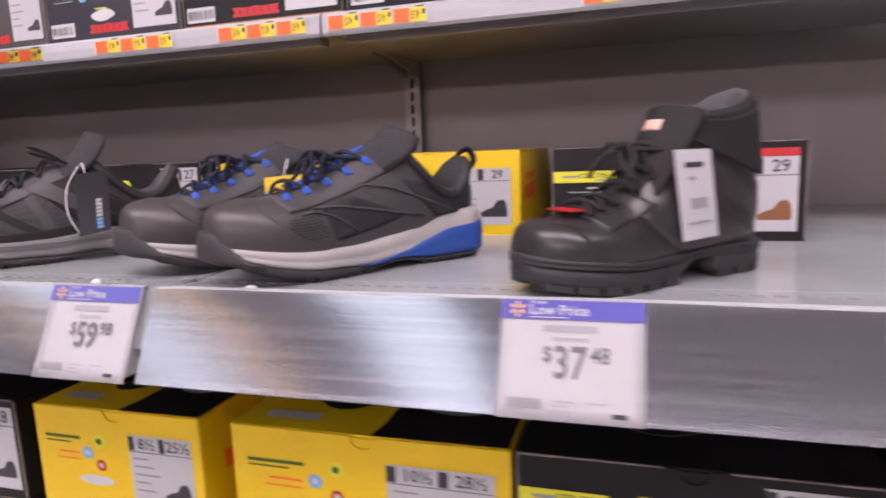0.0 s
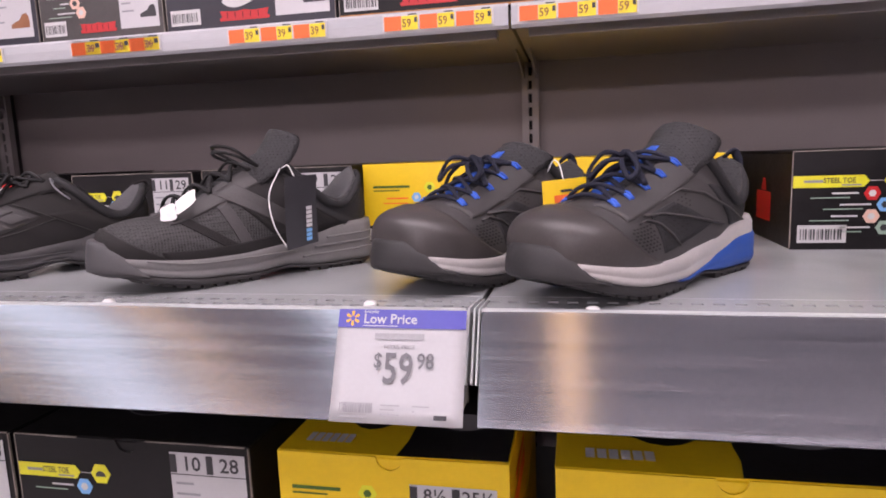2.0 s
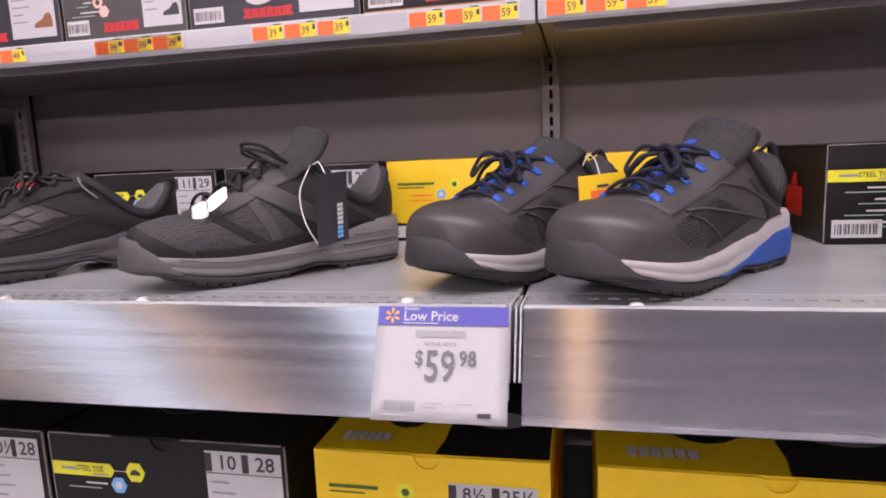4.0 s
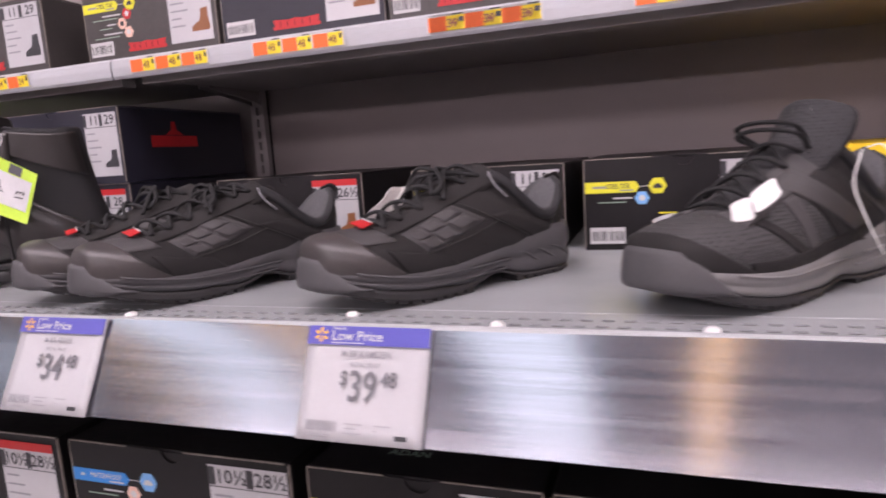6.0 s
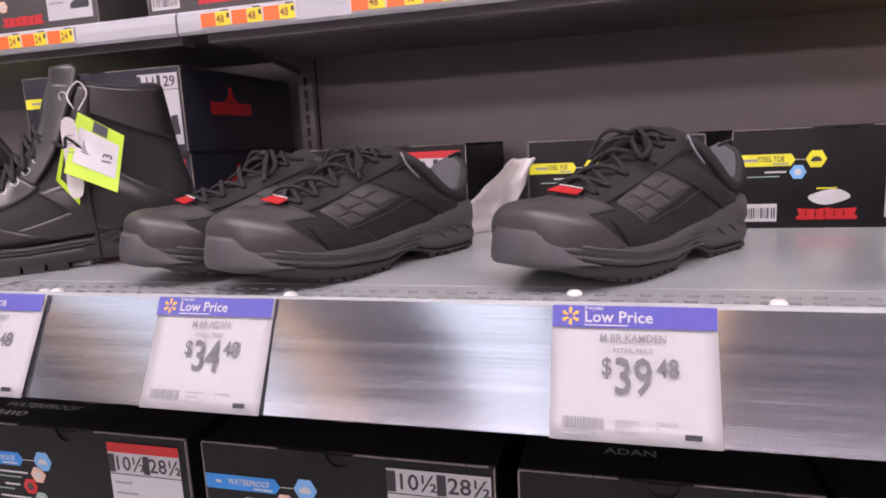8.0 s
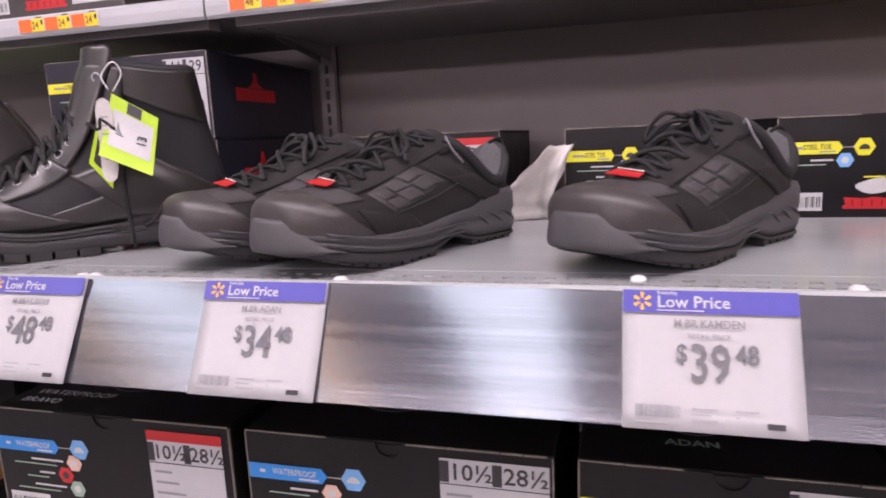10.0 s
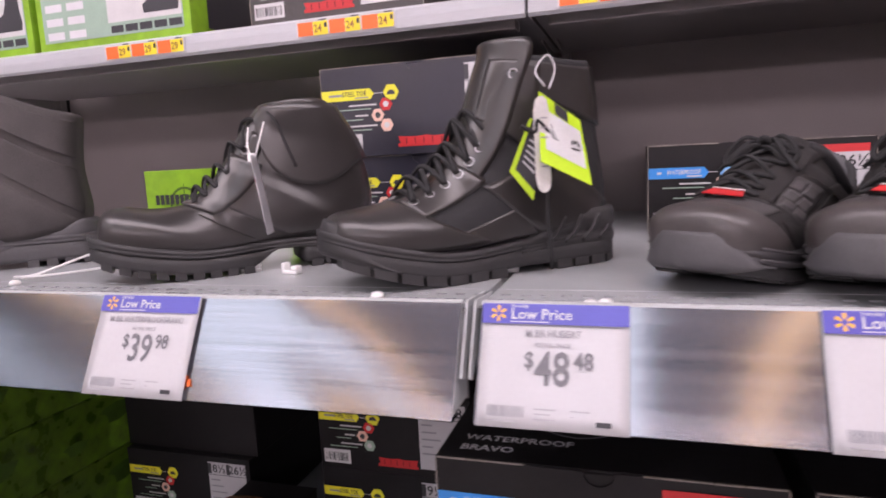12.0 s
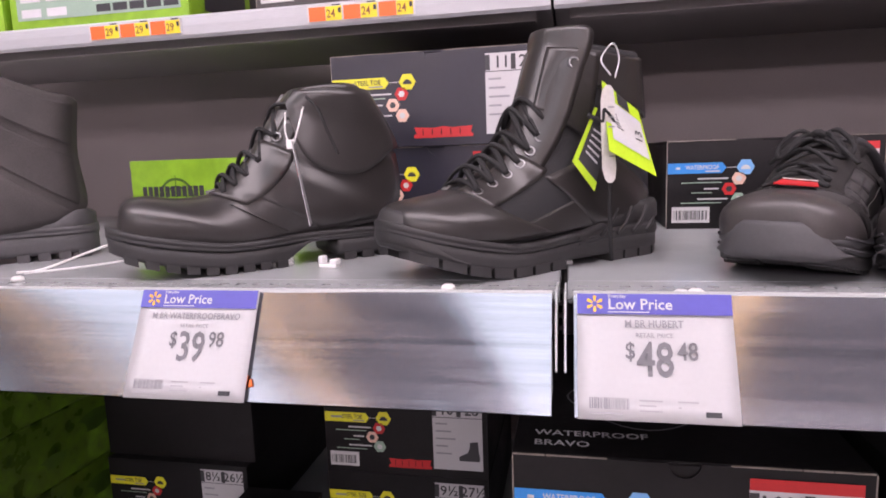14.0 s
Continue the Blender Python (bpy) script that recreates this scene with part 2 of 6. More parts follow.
def lettering(text, x, z, size, y, parent, material, name="lettering", centre=False, turn=0.0, narrow=1.0):
    """Flat words in the front plane of a thing."""
    key = (text, material.name)
    if key not in LETTERS:
        cu = bpy.data.curves.new("words", "FONT")
        cu.body, cu.size, cu.resolution_u, cu.offset = text, 1.0, 2, 0.014
        tmp = new("words", cu)
        me = bpy.data.meshes.new_from_object(tmp.evaluated_get(bpy.context.evaluated_depsgraph_get()))
        bpy.data.objects.remove(tmp)
        me.transform(Matrix.Rotation(radians(90), 4, "X"))
        me.materials.clear()
        me.materials.append(material)
        LETTERS[key] = (me, max(v.co.x for v in me.vertices) if len(me.vertices) else 0.5)
    me, wide = LETTERS[key]
    ob = new(name, me)
    ob.parent = parent
    ob.matrix_basis = pose(x, y, z, 0, turn, 0) @ Matrix.Diagonal((size * narrow, size, size, 1)) @ Matrix.Translation((-wide / 2 if centre else 0, 0, 0))
    return ob


def bars(name, lines, y, parent, material):
    bm = bmesh.new()
    for ln in lines:
        poly_bm(rect(*ln), y, bm)
    ob = part(name, bm, material, parent)
    return tagged(ob, kind="stuff") if len(lines) > 1 else ob


def barcode(x0, z0, x1, z1, y, parent, seed=0):
    rnd = random.Random(seed)
    plate = part("barcode", poly_bm(rect(x0, z0, x1, z1), y), M_WHITEINK, parent)
    lines, x = [], x0 + 0.06 * (x1 - x0)
    while x < x1 - 0.08 * (x1 - x0):
        w = rnd.choice((0.012, 0.02, 0.035)) * (x1 - x0)
        lines.append((x, z0 + 0.18 * (z1 - z0), x + w, z1 - 0.22 * (z1 - z0)))
        x += w + rnd.choice((0.015, 0.025, 0.04)) * (x1 - x0)
    bars("code_print", lines, y - 0.0003, plate, M_INK)
    return plate


# ---- the store around the shelves ----
solid("floor", box_bm(-17, 15, -32, 6, -0.1, 0), M_FLOOR, "pale polished store floor", "floor", "structure")
solid("ceiling", box_bm(-17, 15, -32, 6, 4.2, 4.3), M_CEIL, "dark blue-grey store ceiling above the aisle", "ceiling", "structure")
for nm, b in (("wall_north", (-17, 15, 6, 6.1, 0, 4.2)), ("wall_south", (-17, 15, -32.1, -32, 0, 4.2)), ("wall_west", (-17.1, -17, -32, 6, 0, 4.2)), ("wall_east", (15, 15.1, -32, 6, 0, 4.2))):
    solid(nm, box_bm(*b), M_WALL, "plain grey store wall", "wall", "structure")
# Unseen block added for the opposite shelving, bounces light at the shoes.
solid("wall_aisle_bounce", box_bm(-9, 8, -2.4, -2.0, 0, 1.55), M_WALL, "unseen plain block added across the aisle to bounce light", "wall", "structure")
for lx, half in ((-9.8, 0.5), (-5.6, 0.75), (-2.0, 0.5)):
    solid("ceiling_light", box_bm(lx - half, lx + half, -6.6, 0.2, 4.15, 4.198, bevel=0.01), M_GLOWC, "cool white strip light on the ceiling", "ceiling light", group="cool ceiling lights")
for lx in (-7.0, -4.2, -0.42):
    solid("ceiling_light", box_bm(lx - 0.09, lx + 0.09, -6.6, 0.2, 4.15, 4.198, bevel=0.01), M_GLOWW, "warm white strip light on the ceiling", "ceiling light", group="warm ceiling lights")

# Added glowing panel that goes with the overhead fill lamp.
solid("ceiling_light", box_bm(-5.6, 3.6, -1.7, -0.1, 4.12, 4.198, bevel=0.01), M_GLOWA, "added cool white fill panel on the ceiling over the aisle", "ceiling light")
# Added glowing bank that goes with the frontal fill lamp.
solid("ceiling_light", box_bm(-9.1, 7.1, -11.1, -8.1, 4.12, 4.198, bevel=0.01), M_GLOWA, "added wide cool white fill bank on the ceiling", "ceiling light")

# Added glowing bank that goes with the low-angle fill lamp.
solid("ceiling_light", box_bm(-16, 14, -26, -22, 4.12, 4.198, bevel=0.01), M_GLOWA, "added broad cool white fill bank far behind the aisle", "ceiling light")

# ---- shelving ----
SHELF = 1.178
RAILS = (-2.87, -1.649, -0.434, 0.785)
SECTIONS = ((-2.855, -1.641), (-1.625, -0.437), (-0.423, 0.775))
panels = thing("wall_back", pose(0, 1.275, 0), "dark grey metal back panels of the shelving", "back panel", kind="structure")
for a, b in ((-4.1, -2.87), (-2.87, -1.649), (-1.649, -0.434), (-0.434, 0.785), (0.785, 2.0)):
    part("panel", box_bm(a + 0.002, b - 0.002, 0, 0.02, 0.02, 2.1, bevel=0.0015), M_BACK, panels)
for x in RAILS:
    up = thing("shelf_upright", pose(x, 1.247, 0), "dark grey slotted steel shelf upright", "upright", "slotted shelf uprights")
    # Added near-black strip that paints the shade behind the slots.
    part("slot_shade_backing", box_bm(-0.014, 0.014, 0.016, 0.026, 0.0, 2.1), M_SLOT, up)
    bm = bmesh.new()
    add_box(bm, -0.016, -0.0035, 0, 0.015, 0, 2.1)
    add_box(bm, 0.0035, 0.016, 0, 0.015, 0, 2.1)
    for k in range(82):
        add_box(bm, -0.0036, 0.0036, 0.0008, 0.0145, 0.02 + k * 0.0254, 0.028 + k * 0.0254)
    part("slotted_face", bm, M_DARKSTEEL, up)


def extrude_x(profile, x0, x1, bm=None):
    """A closed (y, z) outline drawn out along x."""
    bm = bm or bmesh.new()
    a = [bm.verts.new((x0, y, z)) for y, z in profile]
    b = [bm.verts.new((x1, y, z)) for y, z in profile]
    n = len(profile)
    for i in range(n):
        bm.faces.new((a[i], b[i], b[(i + 1) % n], a[(i + 1) % n]))
    bm.faces.new(a)
    bm.faces.new(b[::-1])
    return bm


def perforated(x0, x1, y0, y1, z, rows, pitch=0.0165, hx=0.0046, hy=0.0034, thick=0.0015):
    """A strip of sheet with real slots; rows: (y, shift)."""
    bm = bmesh.new()
    edges = [y0]
    for i in range(len(rows) - 1):
        edges.append((rows[i][0] + rows[i + 1][0]) / 2)
    edges.append(y1)
    for (yc, shift), ya, yb in zip(rows, edges[:-1], edges[1:]):
        n = int((x1 - x0) / pitch)
        cw = (x1 - x0) / n
        for k in range(n):
            a, b = x0 + k * cw, x0 + (k + 1) * cw
            c = (a + b) / 2 + shift * cw
            o = [bm.verts.new(p) for p in ((a, ya, z), (b, ya, z), (b, yb, z), (a, yb, z))]
            q = [bm.verts.new(p) for p in ((c - hx, yc - hy, z), (c + hx, yc - hy, z), (c + hx, yc + hy, z), (c - hx, yc + hy, z))]
            d = [bm.verts.new((v.co.x, v.co.y, z - thick)) for v in q]
            for i in range(4):
                j = (i + 1) % 4
                bm.faces.new((o[i], o[j], q[j], q[i]))
                bm.faces.new((q[i], q[j], d[j], d[i]))
    bmesh.ops.remove_doubles(bm, verts=bm.verts, dist=0.00002)
    return bm


for k, (a, b) in enumerate(SECTIONS):
    sh = thing("display_shelf", pose(0, 0, 0), ("grey steel display shelf with a dented brushed front", "grey steel display shelf with a brushed steel front", "grey steel display shelf with a scuffed brushed front")[k], "shelf", "display shelves")
    rows = ((0.507, 0.0), (0.524, 0.24)) if k < 2 else ((0.526, 0.0),)
    part("deck", box_bm(a - 0.005, b + 0.0045, 0.545, 1.246, SHELF - 0.02, SHELF, bevel=0.001), M_DECK, sh)
    part("perforated_strip", perforated(a - 0.005, b + 0.0045, 0.478, 0.545, SHELF - 0.0002, rows), M_DECK, sh)
    # Black box added under the slots to paint in their shade.
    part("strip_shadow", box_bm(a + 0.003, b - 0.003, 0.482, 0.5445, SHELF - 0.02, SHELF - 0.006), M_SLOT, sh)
    part("front_lip", extrude_x(((0.4815, 1.1775), (0.4815, 1.1805), (0.475, 1.1848), (0.4695, 1.1846), (0.4690, 1.1825), (0.4750, 1.1828), (0.4795, 1.1775)), a, b), M_DECKEDGE, sh, "pale rolled lip")
    bm = bmesh.new()
    n = 60
    prof = ((0.4695, 1.1838), (0.4642, 1.1740), (0.4565, 1.1580), (0.4470, 1.1385), (0.4370, 1.1180), (0.4308, 1.1050), (0.4325, 1.1035), (0.4480, 1.1040))
    pts = []
    for i in range(n + 1):
        x = a + (b - a) * i / n
        row = []
        for j, (y, z) in enumerate(prof):
            dy = 0.0007 * noise.noise((x * 6, z * 9, k * 7.0))
            if k == 0:
                r = math.hypot((x + 1.735) / 0.10, (z - 1.128 + (x + 1.735) * 0.35) / 0.022)
                dy += 0.0032 * max(0.0, 1 - r) ** 1.5
                r = math.hypot((x + 1.83) / 0.05, (z - 1.165) / 0.02)
                dy += 0.0024 * max(0.0, 1 - r) ** 1.5
            row.append((x, y + dy, z))
        pts.append(row)
    front = part("front_face", grid_bm([r[:6] for r in pts], bm=bm), M_STEEL, sh, "brushed steel front", smooth=True)
    part("bottom_return", grid_bm([r[5:] for r in pts]), M_STEEL, sh, "folded steel edge")
    uv = front.data.uv_layers.new(name="brush")
    for lp in front.data.loops:
        co = front.data.vertices[lp.vertex_index].co
        uv.data[lp.index].uv = ((co.z - 1.1) * 5, co.x)
    part("apron", box_bm(a, b, 0.476, 0.479, 1.105, 1.176), M_DARKSTEEL, sh)
    for x in (a, b - 0.002):
        part("end_plate", extrude_x(((0.476, 1.178), (0.4705, 1.182), (0.433, 1.108), (0.476, 1.108)), x, x + 0.0018), M_DECKEDGE, sh)
    for x in (a + 0.03, b - 0.05):
        part("bracket", extrude_x(((0.50, 1.158), (1.246, 1.158), (1.246, 1.09), (1.15, 1.10), (0.50, 1.145)), x, x + 0.003), M_DARKSTEEL, sh)
for x in (-0.4345, -0.4300, -0.4262):
    solid("label_sleeve", extrude_x(((0.53, 1.1795), (0.474, 1.1845), (0.4465, 1.132), (0.455, 1.128), (0.50, 1.170)), x, x + 0.0014), M_DECKEDGE, "thin pale plastic label sleeve end between shelves", "label sleeve", group="label sleeve ends")
for x in (-1.6385, -1.6320):
    solid("label_sleeve", extrude_x(((0.53, 1.1795), (0.474, 1.1845), (0.4465, 1.132), (0.455, 1.128), (0.50, 1.170)), x, x + 0.0014), M_DECKEDGE, "thin pale plastic label sleeve end between shelves", "label sleeve", group="label sleeve ends")

for k, (a, b) in enumerate(((-4.1, -2.872), (-2.868, -1.651), (-1.647, -0.436), (-0.432, 0.783), (0.787, 2.0))):
    sh = thing("upper_shelf", pose(0, 0, 0), "narrow grey steel shelf with a pale price channel", "shelf", "upper shelves")
    part("deck", box_bm(a, b, 0.869, 1.246, 1.476, 1.4985, bevel=0.001), M_DARKSTEEL, sh)
    part("stiffener", box_bm(a + 0.02, b - 0.02, 0.90, 0.93, 1.462, 1.4755, bevel=0.001), M_DARKSTEEL, sh)
    part("price_channel", extrude_x(((0.8685, 1.500), (0.866, 1.5005), (0.8610, 1.4965), (0.8595, 1.485), (0.8600, 1.472), (0.8630, 1.4675), (0.8685, 1.4690)), a, b), M_CHANNEL, sh, "pale plastic price channel")
    for x in (a + 0.008, b - 0.011):
        part("bracket", extrude_x(((1.08, 1.475), (1.246, 1.475), (1.246, 1.445), (1.23, 1.45), (1.08, 1.470)), x, x + 0.003), M_DARKSTEEL, sh)
for k, (a, b) in enumerate(((-2.868, -1.651), (-1.647, -0.436), (-0.432, 0.783))):
    sh = thing("lower_shelf", pose(0, 0, 0), "grey steel stock shelf in shadow below the display", "shelf", "lower shelves")
    part("deck", box_bm(a, b, 0.46, 1.246, 0.68, 0.70, bevel=0.001), M_DECK, sh)
    part("price_channel", box_bm(a, b, 0.452, 0.459, 0.662, 0.702, bevel=0.001), M_CHANNEL, sh)
    part("base", box_bm(a, b, 0.50, 1.246, 0.0, 0.12, bevel=0.002), M_DARKSTEEL, sh)

# ---- orange and yellow price strips on the upper channel ----
STRIP_PRICE = {-0.607: "59", -0.423: "59", -0.84: "39", -1.101: "39", -0.065: "37", -1.379: "48", -1.609: "48", -1.104: "34", -1.98: "24", -2.325: "29"}
for x, price in STRIP_PRICE.items():
    st = thing("price_strip", pose(x, 0.8588, 1.485, 2), "orange and yellow paper price strip in the channel", "price strip", "orange and yellow price strips")
    part("paper", box_bm(0, 0.152, -0.0006, 0.0, -0.0105, 0.0115), M_WHITEINK, st)
    for c in range(3):
        part("orange_field", poly_bm(rect(0.002 + c * 0.050, -0.010, 0.026 + c * 0.050, 0.0085), -0.0010), M_ORANGE, st)
        y = part("yellow_field", poly_bm(rect(0.0265 + c * 0.050, -0.010, 0.0515 + c * 0.050 - 0.002, 0.0085), -0.0010), M_YELLOWTAG, st)
        lettering(price, 0.0275 + c * 0.050, -0.0060, 0.0150, -0.0014, y, M_BROWN, narrow=0.85)
        bars("small_print", ((0.0445 + c * 0.05, -0.0005, 0.0485 + c * 0.05, 0.006), (0.036 + c * 0.05, 0.0092, 0.048 + c * 0.05, 0.0108)), -0.0014, y, M_INK)

# ---- price signs ----
FACE_TILT = -26.3


def price_sign(x, dollars, cents, model, seed):
    s = thing("price_sign", pose(x, 0.4690, 1.1835, FACE_TILT), "white paper price sign with a violet heading on the shelf front", "price sign", "price signs on the shelf front")
    w, h = 0.105, 0.0885
    rnd = random.Random(seed)
    bm = bmesh.new()
    rows = []
    for i in range(11):
        for_x = w * i / 10
        curl = 0.0012 * math.sin(math.pi * i / 10 + seed)
        rows.append([(for_x, -0.0028 - 0.0006 * math.sin(3 * j / 8 + seed), -h * j / 8 + 0.0004 * curl) for j in range(9)])
    card = part("card", grid_bm(rows, bm=bm), M_CARD, s, smooth=True)
    md = card.modifiers.new("thick", "SOLIDIFY")
    md.thickness, md.offset = 0.0006, -1
    head = part("heading", poly_bm(rect(0.0004, -0.0155, w - 0.0004, -0.0006), -0.0042), M_PURPLE, s)
    petals = bmesh.new()
    for k in range(6):
        a = radians(90 + 60 * k)
        c, sn = math.cos(a), math.sin(a)
        out = []
        for u, v in ((0.0018, -0.0006), (0.0054, -0.00125), (0.0062, 0), (0.0054, 0.00125), (0.0018, 0.0006)):
            out.append((0.0125 + u * c - v * sn, -0.008 + u * sn + v * c))
        poly_bm(out, -0.0046, petals)
    part("emblem", petals, M_SPARK, head, "yellow petal emblem")
    lettering("Low Price", 0.0215, -0.0118, 0.0108, -0.0046, head, M_WHITEINK)
    lettering("Everyday", 0.0218, -0.0034, 0.0034, -0.0046, head, M_WHITEINK)
    bars("small_print", ((0.0215, -0.0142, 0.050, -0.0135),), -0.0046, head, M_PALEINK)
    if model:
        lettering(model, w / 2, -0.0245, 0.0074, -0.0040, s, M_GREYINK, centre=True, narrow=0.86)
    else:
        bars("small_print", ((0.032, -0.0245, 0.072, -0.0195),), -0.0040, s, M_FAINTINK)
    lettering("RETAIL PRICE", w / 2, -0.0315, 0.0042, -0.0040, s, M_GREYINK, centre=True)
    lettering("$", 0.0325, -0.0465, 0.0165, -0.0040, s, M_PRICE, narrow=0.8)
    lettering(dollars, 0.0402, -0.0580, 0.0335, -0.0040, s, M_PRICE, narrow=0.74)
    lettering(cents, 0.0672, -0.0465, 0.0172, -0.0040, s, M_PRICE, narrow=0.8)
    bl, x0 = [], 0.008
    while x0 < 0.034:
        wd = rnd.choice((0.0003, 0.0006, 0.0009))
        bl.append((x0, -0.0810, x0 + wd, -0.0735))
        x0 += wd + rnd.choice((0.0004, 0.0007))
    bars("barcode", bl, -0.0040, s, M_GREYINK)
    bars("small_print", ((0.041, -0.0752, 0.056, -0.0742), (0.041, -0.0785, 0.052, -0.0775), (0.041, -0.0820, 0.056, -0.0810), (0.066, -0.0752, 0.079, -0.0742), (0.008, -0.0845, 0.030, -0.0833), (0.066, -0.0790, 0.068, -0.0780)), -0.0040, s, M_FAINTINK)
    bars("date_block", ((0.083, -0.0840, 0.093, -0.0805),), -0.0040, s, M_INK)
    return s


price_sign(-0.096, "37", "48", "", 1)
price_sign(-0.5385, "59", "98", "", 2)
price_sign(-1.083, "39", "48", "M BR KAMDEN", 3)
price_sign(-1.401, "34", "48", "M BR ADAN", 4)
price_sign(-1.623, "48", "48", "M BR HUBERT", 5)
price_sign(-1.978, "39", "98", "M BR WATERPROOFBRAVO", 6)
bm = bmesh.new()
poly_bm([(0, 0), (0.004, 0.002), (0.005, 0.012), (0.001, 0.013)], 0, bm)
poly_bm([(0.006, 0.003), (0.0095, 0.004), (0.008, 0.010), (0.006, 0.009)], 0, bm)
solid("orange_sticker", bm, M_ORANGE, "torn scrap of orange sticker beside a price sign", "sticker", m=pose(-1.878, 0.4358, 1.111, FACE_TILT) @ Matrix.Translation((0, -0.0035, 0)))

# ---- push pins along the shelf edge ----
for x, y in ((-1.536, 0.494), (-1.071, 0.517), (-0.935, 0.497), (-0.525, 0.503), (-0.338, 0.493), (-2.171, 0.532), (-1.726, 0.506), (-1.547, 0.490), (-1.300, 0.497), (-0.780, 0.497)):
    bm = bmesh.new()
    bmesh.ops.create_cone(bm, cap_ends=True, segments=14, radius1=0.0062, radius2=0.0052, depth=0.0046, matrix=Matrix.Translation((0, 0, 0.0023)))
    bmesh.ops.bevel(bm, geom=[e for e in bm.edges if e.verts[0].co.z > 0.003 and e.verts[1].co.z > 0.003], offset=0.0012, segments=2, affect="EDGES")
    solid("shelf_plug", bm, M_WHITEPL, "small white plastic plug in the shelf edge", "shelf plug", m=pose(x, y, SHELF), group="white shelf plugs", smooth=True)


# ---- shoe boxes ----
def notch_panel(w, h, r):
    pts = [(-w / 2, 0), (w / 2, 0), (w / 2, h)]
    pts += [(r * math.cos(radians(a)), h - 0.0005 + r * math.sin(radians(a))) for a in range(0, -181, -20)] if r else []
    pts += [(-w / 2, h)]
    bm = bmesh.new()
    f = bm.faces.new([bm.verts.new((x, -0.0018, z)) for x, z in pts])
    g = bmesh.ops.extrude_face_region(bm, geom=[f])
    for v in g["geom"]:
        if isinstance(v, bmesh.types.BMVert):
            v.co.y = -0.0001
    return bm


def bare_box(x0, x1, yf, z0, h, depth, board, label, yaw=0.0, notch=0.012, worn=True, name="shoe_box"):
    w = x1 - x0
    b = thing(name, pose((x0 + x1) / 2, yf, z0, 0, 0, yaw), label, "shoe box", "stacked shoe boxes")
    part("body", box_bm(-w / 2, w / 2, 0, depth, 0, h - 0.0015, bevel=0.0015), board, b)
    part("front_panel", notch_panel(w, h, notch), board, b)
    part("lid", box_bm(-w / 2 - 0.0006, w / 2 + 0.0006, 0.0004, depth, h - 0.0014, h + 0.0004, bevel=0.0004), board, b)
    if worn:
        bm = bmesh.new()
        rnd = random.Random(int(x0 * 1000) + int(z0 * 1000))
        x = -w / 2
        while x < w / 2 - 0.004:
            nx = min(w / 2, x + rnd.uniform(0.01, 0.05))
            if notch == 0 or nx < -notch or x > notch:
                add_box(bm, x, nx - 0.001, -0.0021, -0.0004, h - rnd.uniform(0.0004, 0.0011), h + 0.0003)
            x = nx
        for sx in (-1, 1):
            add_box(bm, sx * w / 2 - 0.0005, sx * w / 2 + 0.0005, -0.0021, 0.0002, 0.02 * h, h * 0.99)
        tagged(part("worn_edge", bm, M_RAWBOARD, b), kind="stuff")
    return b, w


FRONT = -0.0022


def silhouette(x, z, s, high):
    low = ((0, 0), (1, 0), (1.02, 0.16), (0.8, 0.28), (0.55, 0.36), (0.36, 0.62), (0.12, 0.66), (0.02, 0.5), (-0.02, 0.2))
    tall = ((0, 0), (1, 0), (1.02, 0.2), (0.8, 0.34), (0.58, 0.45), (0.48, 0.7), (0.45, 1.0), (0.05, 1.05), (0.02, 0.5), (-0.04, 0.2))
    return [(x - u * s, z + v * s) for u, v in (tall if high else low)]


def size_label(b, x0, z0, x1, z1, usa, mex, red=False, shoe=M_INK, high=False):
    lw, lh = x1 - x0, z1 - z0
    plate = part("size_label", poly_bm(rect(x0, z0, x1, z1), FRONT - 0.0003), M_CARD, b, "white size label")
    y = FRONT - 0.0006
    top = z1
    if red:
        bars("red_heading", ((x0, z1 - 0.09 * lh, x1, z1 + 0.01 * lh),), y, plate, M_RED)
        top = z1 - 0.09 * lh
    dz = 0.21 * lh
    bars("black_tab", ((x0 + 0.0 * lw, top - dz, x0 + 0.09 * lw, top - 0.02 * lh), (x0 + 0.49 * lw, top - dz, x0 + 0.58 * lw, top - 0.02 * lh)), y, plate, M_INK)
    lettering(usa, x0 + 0.29 * lw, top - dz * 0.86, dz * 0.98, y, plate, M_INK, centre=True)
    lettering(mex, x0 + 0.79 * lw, top - dz * 0.86, dz * 0.98, y, plate, M_INK, centre=True)
    bars("rule", ((x0, top - dz - 0.02 * lh, x1, top - dz - 0.01 * lh),), y, plate, M_INK)
    bars("small_print", [(x0 + 0.06 * lw, top - dz - (0.12 + 0.11 * k) * lh, x0 + (0.30 + 0.08 * (k % 3)) * lw, top - dz - (0.095 + 0.11 * k) * lh) for k in range(5)], y, plate, M_GREYINK)
    part("picture", poly_bm(silhouette(x1 - 0.07 * lw, z0 + 0.14 * lh, 0.40 * lw, high), y), shoe, plate)
    return plate


